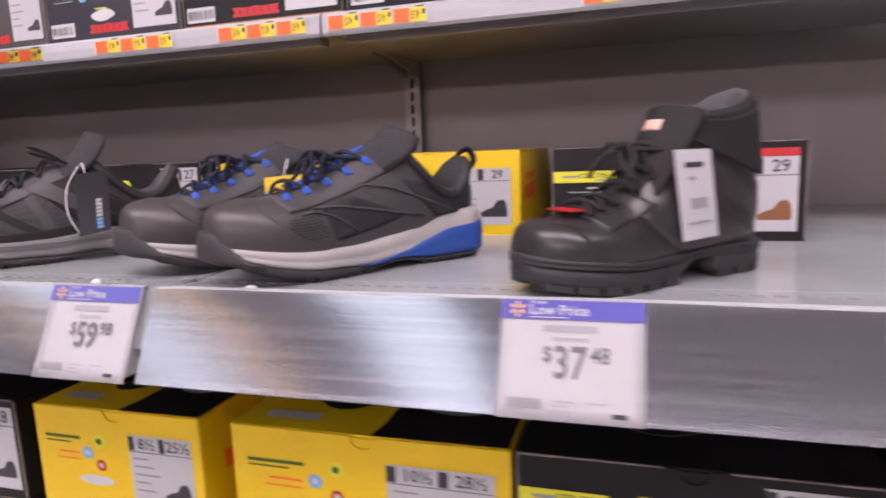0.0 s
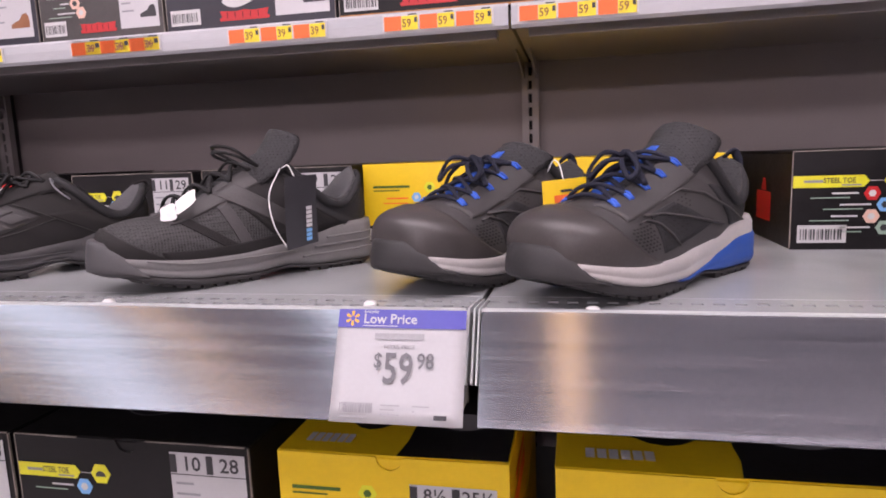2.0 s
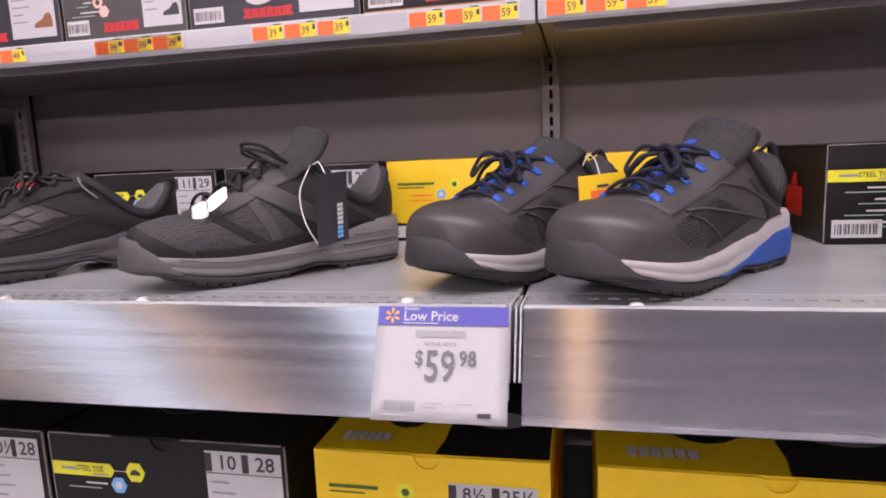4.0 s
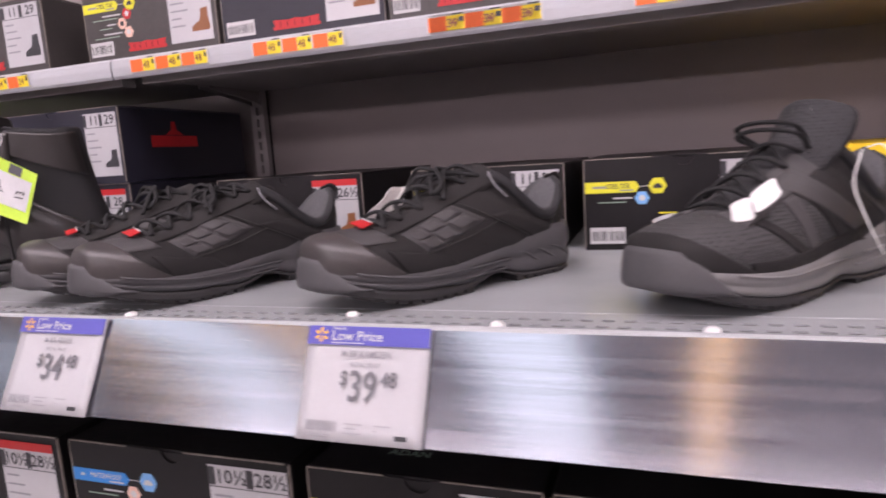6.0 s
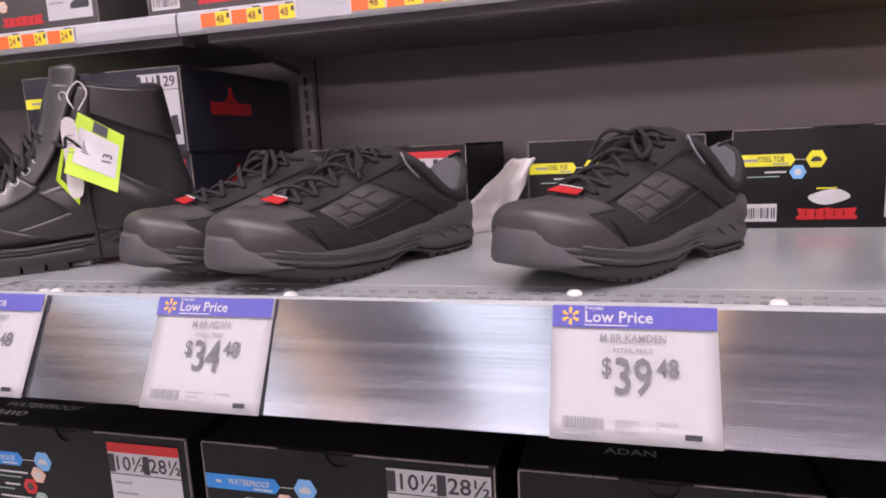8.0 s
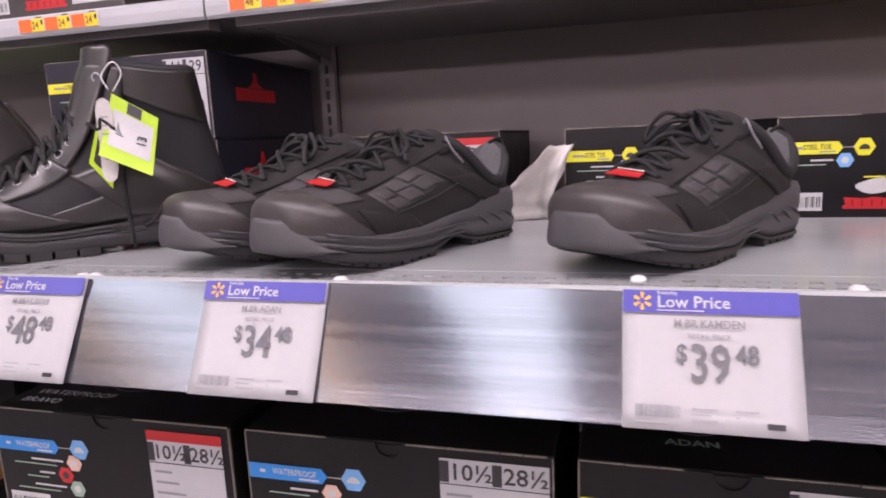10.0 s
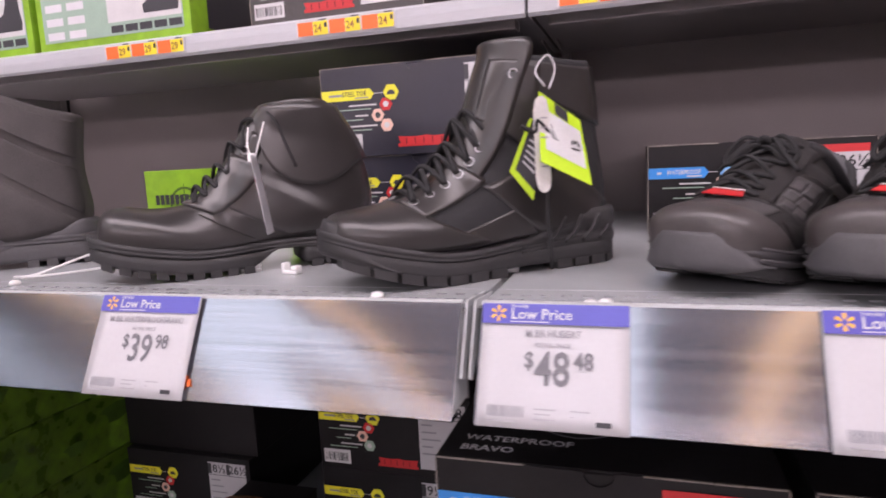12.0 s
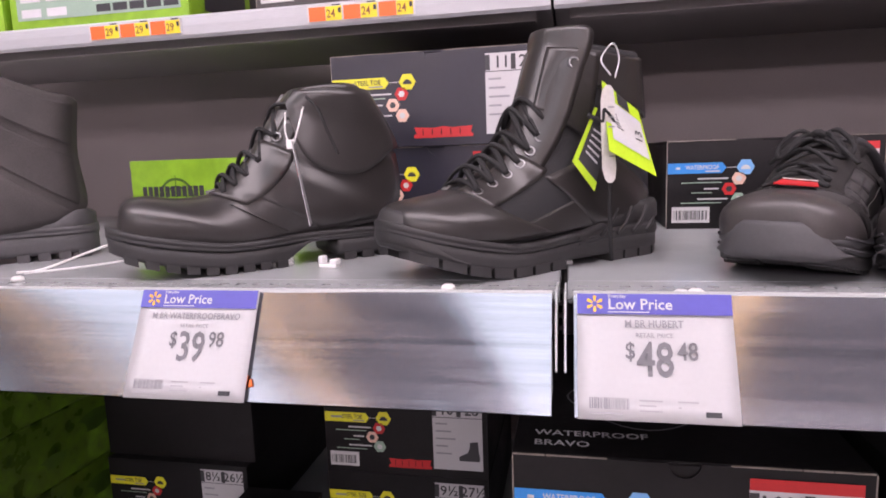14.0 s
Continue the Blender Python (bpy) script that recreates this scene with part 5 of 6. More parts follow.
# blue-laced safety trainers
def blue_trainer(hx, hy, deg, mirror, label, tag):
    s = Shoe("safety_trainer", label, hx, hy, deg, 0.304, TRAINER_B, BLUE_T, dip=0.155, mirror=mirror, category="safety shoe", group="pair of blue-laced trainers", spring=0.026, fatten=1.03)
    trainer_sole(s, M_PALESOLE, M_RUBBER, heel=M_BLUESOLE, toe=M_RUBBER, heel_hi=0.182, bumper=0.174, nose=0.885, front=0.018)
    s.upper(M_TPU)
    s.lining(M_DARKMESH)
    s.collar(M_NYLON, 0.0048)
    s.patch("toe_cap", 0.0, lambda q: 0.29 + 0.16 * abs(2 * q - 1) ** 3, 0.02, 0.98, 0.0017, M_TOECAP, nu=22, nv=30, label="smooth charcoal toe cap")
    s.pair_patch("eyestay", 0.40, 0.95, lambda t: 0.27 + 0.03 * t, 0.435, 0.0020, M_TPU)
    s.pair_patch("side_panel", lambda q: 0.47 + 0.06 * q, lambda q: 0.70 - 0.05 * q, lambda t: 0.07 + 0.03 * t, lambda t: 0.26, 0.0010, M_NYLON, nu=12, nv=8)
    s.holes(0.35, 0.47, 0.10, 0.235, 6, 8, 0.0019, M_SLOT, 0.03)
    s.holes(0.50, 0.63, 0.13, 0.225, 6, 5, 0.0016, M_SLOT, 0.03)
    s.holes(0.62, 0.70, 0.21, 0.27, 4, 4, 0.0015, M_SLOT, 0.02)
    s.pair_patch("heel_counter", lambda q: 0.75 + 0.07 * q, 0.975, 0.05, lambda t: 0.24 - 0.05 * t, 0.0014, M_NYLON)
    for c in (0, 1):
        f = (lambda v: 1 - v) if c else (lambda v: v)
        s.seam([(u, f(v)) for u, v in ((0.44, 0.24), (0.49, 0.245), (0.53, 0.20), (0.545, 0.14), (0.55, 0.08))], 0.0013, M_TPU, "moulded_rib")
        s.seam([(u, f(v)) for u, v in ((0.50, 0.265), (0.58, 0.235), (0.64, 0.18), (0.69, 0.12), (0.73, 0.07))], 0.0013, M_TPU, "moulded_rib")
        s.seam([(u, f(v)) for u, v in ((0.62, 0.285), (0.71, 0.285), (0.76, 0.22), (0.80, 0.12), (0.82, 0.05))], 0.0013, M_TPU, "moulded_rib")
    s.tongue(M_DARKMESH, ext=0.008 if tag else 0.028, half=0.040, thick=0.008, wrap=0.55, up=0.5)
    s.patch("blue_strap", 0.52, 0.90, 0.485, 0.515, 0.0055, M_BLUELOOP, nv=3, label="blue tongue strap")
    us = (0.46, 0.55, 0.64, 0.73, 0.82)
    s.laces(M_NAVYLACE, us, 0.105, 0.0027, seed=mirror + 3, loops=M_BLUELOOP, bow=0.7, lift=0.005)
    h = s.raw(0.985, 0.001)
    bm = bmesh.new()
    tube(bm, smooth_path([h + Vector((0.004, 0.004, -0.012)), h + Vector((-0.010, 0.003, 0.002)), h + Vector((-0.004, 0, 0.016)), h + Vector((0.010, -0.003, 0.010))], 16), 0.0045, 6, 0.4)
    part("pull_tab", bm, M_NAVYLACE, s.ob, smooth=True)
    if tag:
        q = ((-0.382, 0.60, 1.277), (-0.341, 0.615, 1.280), (-0.339, 0.612, 1.246), (-0.380, 0.597, 1.242))
        c = s.card("hang_tag", q, M_YELLOWBOX, "yellow swing tag")
        s.print_on("logo_block", q, 0.25, 0.42, 0.85, 0.62, M_ORANGE, c)
        s.print_on("picture", q, 0.30, 0.70, 0.78, 0.96, M_INK, c)
        s.print_on("small_print", q, 0.40, 0.28, 0.66, 0.35, M_INK, c)
        s.cord("tag_string", ((-0.362, 0.607, 1.278), (-0.366, 0.62, 1.292), (-0.372, 0.635, 1.296), (-0.378, 0.64, 1.285)), 0.0006, M_WHITEPL)
    return s


blue_trainer(-0.188, 0.729, -130.4, 1, "charcoal safety trainer with blue laces and blue heel", False)
blue_trainer(-0.350, 0.787, -124.3, -1, "charcoal safety trainer with blue laces and yellow tag", True)


# grey mesh trainer
s = Shoe("mesh_trainer", "dark grey mesh work trainer with a grey sole", -0.617, 0.759, -131.9, 0.305, TRAINER_B, MESH_T, dip=0.15, category="safety shoe", spring=0.022)
trainer_sole(s, M_GREYSOLE, M_RUBBER, toe=M_DARKSOLE, heel_hi=0.175, groove=0.002, bumper=0.178, front=0.014)
for k in range(3):
    s.sole_line(lambda q: 0.070 + 0.030 * k - 0.03 * q, 0.03, 0.34 - 0.05 * k, M_GREYSOLE, 0.0013, grow=0.018)
s.sole_line(lambda q: s.bottom(q) * 0.9 + 0.085, 0.36, 0.86, M_GREYSOLE, 0.0011, grow=0.017)
s.upper(M_MESH)
s.lining(M_LINING)
s.collar(M_NYLON)
s.patch("toe_guard", 0.0, lambda q: 0.13 + 0.20 * abs(2 * q - 1) ** 2.5, 0.02, 0.98, 0.0018, M_NUBUCK, nu=18, nv=28)
s.pair_patch("rand", 0.28, 0.70, 0.0, lambda t: 0.11 - 0.03 * t, 0.0016, M_NUBUCK)
s.pair_patch("eyestay", 0.40, 0.95, lambda t: 0.31 + 0.02 * t, 0.44, 0.0022, M_TPU)
s.pair_patch("side_stripe", lambda q: 0.50 - 0.06 * q, lambda q: 0.54 - 0.05 * q, 0.06, 0.33, 0.0014, M_NUBUCK)
s.pair_patch("side_stripe", lambda q: 0.53 + 0.09 * q, lambda q: 0.565 + 0.10 * q, 0.06, 0.32, 0.0015, M_TPU)
s.pair_patch("ankle_panel", lambda q: 0.63 + 0.06 * q, 0.93, 0.03, lambda t: 0.35 + 0.03 * t, 0.0016, M_NUBUCK)
s.pair_patch("ankle_panel", lambda q: 0.69 - 0.03 * q, lambda q: 0.74 + 0.02 * q, 0.08, 0.40, 0.0026, M_TPU)
s.pair_patch("heel_counter", lambda q: 0.80 + 0.04 * q, 0.98, 0.01, lambda t: 0.24 - 0.04 * t, 0.0026, M_NYLON)
s.tongue(M_DARKMESH, ext=0.040, lean=0.15, half=0.038, thick=0.008, logo=M_GREYLOGO, wrap=0.5, up=0.55)
s.laces(M_LACE, (0.46, 0.56, 0.66, 0.76, 0.86), 0.10, 0.0024, seed=8, bow=0.0, lift=0.007)
e0, e1, k0 = s.P(0.90, 0.40, 0.003), s.P(0.90, 0.60, 0.003), s.raw(0.86, 0.5)
for dz in (0.0, 0.006):
    bm = bmesh.new()
    tube(bm, smooth_path([e0, k0 + Vector((0.014, 0.026, 0.016 + dz)), k0 + Vector((0.026, 0.0, 0.020 + dz)), k0 + Vector((0.016, -0.026, 0.014 + dz)), e1], 22), 0.0024, 6, 0.75)
    part("lace_loop", bm, M_LACE, s.ob, smooth=True)
q = ((-0.645, 0.604, 1.288), (-0.621, 0.630, 1.290), (-0.622, 0.627, 1.218), (-0.646, 0.601, 1.212))
c = s.card("hang_tag", q, M_INK, "black swing tag with white and blue print", bend=0.003)
for k in range(5):
    s.print_on("print_block", q, 0.58, 0.44 + 0.062 * k, 0.76, 0.49 + 0.062 * k, M_WHITEINK, c, 0.0042)
for k in range(3):
    s.print_on("print_block", q, 0.58, 0.76 + 0.062 * k, 0.76, 0.81 + 0.062 * k, M_HEXB, c, 0.0034)
s.cord("tag_string", ((-0.66, 0.625, 1.297), (-0.668, 0.612, 1.27), (-0.660, 0.602, 1.24), (-0.648, 0.604, 1.215)), 0.0007, M_WHITEPL)
s.cord("tag_string", ((-0.640, 0.615, 1.289), (-0.648, 0.62, 1.300), (-0.657, 0.625, 1.298)), 0.0007, M_WHITEPL)
s.card("price_tag", ((-0.750, 0.568, 1.268), (-0.730, 0.576, 1.282), (-0.725, 0.568, 1.268), (-0.745, 0.560, 1.253)), M_WHITEPL, "small white plastic tag", rounded=True)
s.card("price_tag", ((-0.764, 0.562, 1.262), (-0.748, 0.566, 1.268), (-0.744, 0.562, 1.250), (-0.762, 0.558, 1.248)), M_WHITEPL, "small white plastic tag", rounded=True)


# black work trainers
def work_trainer(hx, hy, deg, mirror, label, seed, kt=1.0, group="black work trainers", tag=None):
    T = tuple((x, z if i < 4 else 0.24 + (z - 0.24) * kt) for i, (x, z) in enumerate(WORK_T))
    s = Shoe("work_trainer", label, hx, hy, deg, 0.305, WORK_B, T, dip=0.14, mirror=mirror, category="safety shoe", group=group, spring=0.022, fatten=1.02)
    trainer_sole(s, M_DARKSOLE, M_RUBBER, toe=M_DARKSOLE, groove=0.0022, heel_hi=0.175, arch=0.034, bumper=0.165, nose=0.895)
    s.upper(M_NUBUCK)
    s.lining(M_LINING)
    s.collar(M_NYLON, 0.0058)
    back = lambda q: 0.245 + 0.10 * abs(2 * q - 1) ** 2
    s.patch("toe_cap", 0.0, back, 0.03, 0.97, 0.0024, M_TOECAP, nu=20, nv=30, label="smooth leather toe cap")
    for k in (0.006, 0.014):
        s.seam([(back(q / 30) - k, 0.05 + 0.90 * q / 30) for q in range(31)], 0.0007)
    s.patch("vamp_panel", lambda q: back(0.3 + 0.4 * q) + 0.008, 0.42, 0.28, 0.72, 0.0012, M_TPU)
    s.pair_patch("rand_panel", 0.34, 0.52, 0.02, lambda t: 0.22 - 0.10 * t, 0.0015, M_NUBUCK)
    s.pair_patch("eyestay", 0.42, 0.96, lambda t: 0.33 + 0.01 * t, 0.44, 0.0024, M_NUBUCK)
    s.pair_patch("quilt_frame", 0.475, 0.725, lambda t: 0.15 + 0.045 * t, lambda t: 0.315 + 0.04 * t, 0.0006, M_TPU, nu=12, nv=8)
    for i in range(2):
        for j in range(3):
            s.pair_patch("quilt_panel", 0.49 + 0.075 * j, 0.555 + 0.075 * j, 0.165 + 0.07 * i + 0.02 * j, 0.228 + 0.07 * i + 0.02 * j, 0.0018, M_TPU, nu=6, nv=5)
    s.pair_patch("heel_counter", 0.74, 0.97, 0.01, lambda t: 0.20 - 0.02 * t, 0.0016, M_NUBUCK)
    for c in (0, 1):
        f = (lambda v: 1 - v) if c else (lambda v: v)
        s.seam([(0.46 + 0.28 * k / 12, f(0.145 + 0.02 * k / 12)) for k in range(13)])
        s.seam([(0.74, f(0.02 + 0.30 * k / 10)) for k in range(11)])
    for sg in (1, -1):
        bm = bmesh.new()
        for x0 in (0.05, 0.13, 0.21):
            w = half_width(x0 + 0.02) * s.L * 1.030
            tube(bm, smooth_path([(x0 * s.L, sg * w, 0.018), ((x0 + 0.05) * s.L, sg * (half_width(x0 + 0.05) * s.L * 1.030), 0.028), ((x0 + 0.10) * s.L, sg * (half_width(x0 + 0.10) * s.L * 1.028), 0.032)], 10), 0.0012, 5)
        part("sole_rib", bm, M_DARKSOLE, s.ob, smooth=True)
    s.sole_line(lambda q: s.bottom(q) * 0.9 + 0.082, 0.34, 0.90, M_DARKSOLE, 0.0013, wave=0.004)
    s.sole_line(lambda q: s.bottom(q) * 0.9 + 0.055, 0.36, 0.90, M_DARKSOLE, 0.0011, wave=0.004)
    s.tongue(M_NUBUCK, ext=0.010, half=0.032, thick=0.007, wrap=0.5)
    s.laces(M_LACE, (0.45, 0.55, 0.65, 0.75, 0.85, 0.93), 0.105, 0.0025, seed=seed, bow=0.75, lift=0.005)
    h = s.raw(0.985, 0.001)
    bm = bmesh.new()
    tube(bm, smooth_path([h + Vector((0.004, 0.003, -0.010)), h + Vector((-0.008, 0.002, 0.002)), h + Vector((-0.003, 0, 0.010)), h + Vector((0.010, -0.003, 0.006))], 14), 0.0040, 6, 0.4)
    part("pull_tab", bm, M_NUBUCK, s.ob, smooth=True)
    e = s.raw(0.95, 0.36)
    bm = bmesh.new()
    tube(bm, smooth_path([e + Vector((0.002, 0.002, 0.004)), e + Vector((0.006, 0.006, 0.008)), e + Vector((0.002, 0.010, -0.004)), e + Vector((-0.012, 0.012, -0.018))], 14), 0.0011, 5)
    part("tag_cord", bm, M_GREYINK, s.ob, smooth=True)
    p, dx = s.raw(0.40, 0.5), 0.0
    bm = bmesh.new()
    top = [p + Vector((0.008, 0.022, 0.0035)), p + Vector((-0.003, 0.019, 0.0060)), p + Vector((-0.006, -0.008, 0.0085)), p + Vector((0.005, -0.012, 0.0060))]
    lowr = [q - Vector((0, 0, 0.0008)) for q in top]
    grid_bm([top, lowr], close_v=True, bm=bm)
    bm.faces.new([bm.verts.new(q) for q in top])
    bm.faces.new([bm.verts.new(q) for q in lowr])
    tag_ = part("red_tag", bm, M_RED, s.ob, "small red tag under the laces")
    bm = bmesh.new()
    tube(bm, [top[1] + Vector((0, 0, 0.001)), top[2] + Vector((0, 0, 0.001))], 0.0007, 5, 0.6)
    part("tag_edge", bm, M_WHITEPL, tag_, "white fold")
    return s


work_trainer(-0.931, 0.767, -126.9, 1, "black nubuck work trainer with loose laces", 21, kt=1.12, group="")
work_trainer(-1.222, 0.768, -117.0, 1, "black nubuck work trainer with quilted side panel", 22, group="pair of black work trainers")
work_trainer(-1.321, 0.786, -122.0, -1, "black nubuck work trainer beside its pair", 23, group="pair of black work trainers")


def boot_sole(s, out, hi=0.115, heel=True, lugs=20, depth=0.007, welt=None, lift=0.03, fill=0.6):
    base = s.bottom
    dz = depth / s.L
    arch = lambda q: base(q) + dz + (lift if heel and 0.30 < q < 0.44 else 0.0)
    top = lambda q: base(q) * 0.85 + hi - 0.014 * math.exp(-((q - 0.6) / 0.15) ** 2)
    if heel:
        s.layer("heel_block", lambda q: base(q) + dz, lambda q: hi * 0.7, out, s1=0.30, grow=0.012)
        s.layer("outsole", lambda q: base(q) + max(dz, hi * 0.66 - hi * 0.66 * min(max((q - 0.40) / 0.10, 0), 1)), lambda q: max(top(q) * 0.72 + base(q) * 0.2, base(q) + max(dz, hi * 0.66 - hi * 0.66 * min(max((q - 0.40) / 0.10, 0), 1)) + 0.012), out, grow=0.014)
    else:
        s.layer("outsole", lambda q: arch(q), lambda q: top(q) * 0.75 + base(q) * 0.2, out, grow=0.014)
    s.layer("midsole", lambda q: top(q) * 0.70 + base(q) * 0.2, top, welt or out, grow=0.018, groove=0.001)
    s.tread(out, ((0.02, 0.29), (0.47, 0.97)), n=lugs, depth=depth, grow=0.014, fill=fill)


# tall tactical boot
s = Shoe("tactical_boot", "tall black leather and nylon boot with lime tags", -1.553, 0.731, -138.0, 0.307, TACTICAL_B, TACTICAL_T, floor=0.115, dip=0.015, category="boot", spring=0.027)
boot_sole(s, M_RUBBER, hi=0.108, heel=False, lugs=15, depth=0.006, fill=0.86)
s.layer("heel_wrap", lambda q: 0.06, lambda q: 0.185 - 0.12 * max(0, q - 0.2) / 0.3, M_RUBBER, s1=0.42, grow=0.020, groove=0.003)
s.layer("toe_bumper", lambda q: s.bottom(q) + 0.03, lambda q: s.bottom(q) + 0.04 + 0.085 * ease((q - 0.82) / 0.17), M_RUBBER, s0=0.82, grow=0.020, lean=0.09)
for sg in (1, -1):
    for x0 in (0.04, 0.11, 0.18, 0.25):
        bm = bmesh.new()
        w = lambda q: sg * (half_width(q) * s.L * 1.055 + 0.0005)
        tube(bm, smooth_path([(x0 * s.L, w(x0), 0.052), ((x0 + 0.03) * s.L, w(x0 + 0.03), 0.036), ((x0 + 0.07) * s.L, w(x0 + 0.07), 0.026)], 8), 0.0022, 5)
        part("sole_rib", bm, M_RUBBER, s.ob, smooth=True)
s.upper(M_NYLON, nu=60)
s.lining(M_NYLON)
s.patch("toe_leather", 0.0, lambda q: 0.44 + 0.10 * abs(2 * q - 1) ** 3, 0.02, 0.98, 0.0018, M_LEATHER, nu=24, nv=30, label="smooth black leather toe")
s.pair_patch("eyestay", 0.44, 0.68, lambda t: 0.24 + 0.03 * t, 0.45, 0.0030, M_LEATHER)
s.pair_patch("eyestay", 0.85, 0.995, lambda t: 0.24, lambda t: 0.43 + 0.02 * t, 0.0058, M_LEATHER)
s.pair_patch("side_leather", 0.50, 0.70, 0.01, lambda t: 0.10 + 0.04 * t, 0.0016, M_LEATHER)
s.pair_patch("heel_leather", 0.66, 0.86, 0.01, lambda t: 0.26 - 0.06 * t, 0.0018, M_LEATHER)
s.pair_patch("collar_band", 0.945, 0.998, 0.02, 0.40, 0.0036, M_LEATHER)
for c in (0, 1):
    f = (lambda v: 1 - v) if c else (lambda v: v)
    s.seam([(0.45 + 0.22 * k / 12, f(0.255 + 0.03 * k / 12)) for k in range(13)], 0.0012)
    s.seam([(0.455 + 0.005 * k / 10, f(0.26 + 0.17 * k / 10)) for k in range(11)], 0.0012)
path = s.tongue(M_LEATHER, ext=0.020, half=0.046, u0=0.55, thick=0.006, wrap=0.55, up=0.4)
s.laces(M_LACE, (0.47, 0.53, 0.59, 0.65, 0.71, 0.77, 0.83), 0.135, 0.0028, seed=31, bow=0.0, eyelet=M_EYELET, lift=0.008)
for v in (0.33, 0.67):
    for u in (0.90, 0.965):
        q = s.P(u, v, 0.0068)
        nrm = (s.P(u, v, 0.006) - s.P(u, v, 0.001)).normalized()
        a = nrm.orthogonal().normalized()
        bm = bmesh.new()
        tube(bm, [q + 0.0044 * (math.cos(k / 7 * math.pi) * a + math.sin(k / 7 * math.pi) * nrm.cross(a)) for k in range(15)], 0.0012, 6)
        part("eyelet", bm, M_EYELET, s.ob, smooth=True)
s.cord("lace_end", ((-1.612, 0.585, 1.318), (-1.600, 0.588, 1.312), (-1.598, 0.590, 1.322), (-1.586, 0.600, 1.30), (-1.592, 0.604, 1.25), (-1.590, 0.606, 1.185)), 0.0022, M_LACE)
q = ((-1.599, 0.610, 1.349), (-1.565, 0.635, 1.322), (-1.552, 0.600, 1.262), (-1.594, 0.576, 1.286))
c = s.card("hang_tag", q, M_LIME, "lime swing tag with a white barcode label")
s.print_on("white_label", q, 0.10, 0.22, 0.92, 0.80, M_WHITEINK, c)
s.print_on("black_bar", q, 0.35, 0.02, 0.65, 0.20, M_INK, c)
for k in range(6):
    s.print_on("barcode_bar", q, 0.22, 0.40 + 0.035 * k, 0.48, 0.42 + 0.035 * k, M_INK, c, 0.0016)
va, vb, vd = Vector(q[0]), Vector(q[1]), Vector(q[3])
ax, az = (va - vd).normalized(), (va - vb).normalized()
ay = az.cross(ax).normalized()
word = lettering("13", 0, 0, 0.013, 0, s.ob, M_INK)
word.matrix_basis = s.inv @ Matrix.Translation(va.lerp(vb, 0.80).lerp(Vector(q[3]).lerp(Vector(q[2]), 0.80), 0.62) - ay * 0.0020) @ Matrix((ax, ay, ax.cross(ay))).transposed().to_4x4() @ Matrix.Diagonal((0.013, 0.013, 0.013, 1))
q = ((-1.601, 0.586, 1.343), (-1.588, 0.596, 1.343), (-1.586, 0.592, 1.258), (-1.599, 0.582, 1.258))
s.card("sole_tag", q, M_TISSUE, "pale foot-shaped card tag", bend=0.002, rounded=True)
for k in range(6):
    s.print_on("small_print", q, 0.30, 0.22 + 0.10 * k, 0.72, 0.235 + 0.10 * k, M_GREYINK, s.ob, 0.0030)
q = ((-1.606, 0.596, 1.325), (-1.590, 0.603, 1.318), (-1.606, 0.603, 1.250), (-1.626, 0.596, 1.278))
c = s.card("hang_tag", q, M_INK, "black and lime swing tag")
s.print_on("lime_edge", q, 0.0, 0.0, 0.16, 1.0, M_LIME, c)
s.print_on("lime_edge", q, 0.0, 0.88, 1.0, 1.0, M_LIME, c)
for k in range(5):
    s.print_on("small_print", q, 0.30, 0.30 + 0.09 * k, 0.85, 0.33 + 0.09 * k, M_PALEINK, c)
s.cord("tag_string", ((-1.592, 0.598, 1.352), (-1.600, 0.600, 1.366), (-1.590, 0.606, 1.380), (-1.584, 0.610, 1.368), (-1.588, 0.600, 1.350)), 0.0008, M_PALEINK)

# lugged leather work boot
s = Shoe("work_boot", "black leather work boot with lugged sole, laces loose", -1.832, 0.739, -140.1, 0.306, LUG_B, LUG_T, floor=0.120, dip=-0.015, category="boot", spring=0.021, fatten=1.03)
boot_sole(s, M_RUBBER, hi=0.112, heel=True, lugs=18, depth=0.0048, fill=0.66)
s.upper(M_LEATHER, nu=60)
s.lining(M_NYLON)
s.pair_patch("eyestay", lambda q: 0.60 - 0.04 * q, 0.86, lambda t: 0.25 + 0.05 * t, 0.45, 0.0036, M_LEATHER)
s.pair_patch("quarter", 0.66, 0.93, 0.02, 0.40, 0.0014, M_LEATHER, nv=16)
s.pair_patch("collar_pad", lambda q: 0.935 - 0.10 * math.sin(math.pi * q) ** 1.5 + 0.03 * q, 0.998, 0.02, 0.43, 0.0060, M_LEATHER, nu=12, nv=18, label="padded collar")
for c in (0, 1):
    f = (lambda v: 1 - v) if c else (lambda v: v)
    s.seam([(0.61 + 0.22 * k / 12, f(0.265 + 0.045 * k / 12)) for k in range(13)], 0.0022)
    s.seam([(0.58 - 0.02 * k / 12, f(0.03 + 0.25 * k / 12)) for k in range(13)], 0.0007)
s.tongue(M_LEATHER, ext=0.004, half=0.036, u0=0.58, thick=0.003, wrap=0.7)
s.laces(M_LACE, (0.60, 0.66, 0.72, 0.79, 0.88, 0.96), 0.115, 0.0026, seed=41, bow=0.0, eyelet=M_EYELET, lift=0.004)
s.cord("lace_end", ((-1.885, 0.612, 1.350), (-1.872, 0.608, 1.338), (-1.862, 0.606, 1.315), (-1.852, 0.606, 1.292)), 0.0018, M_LACE)
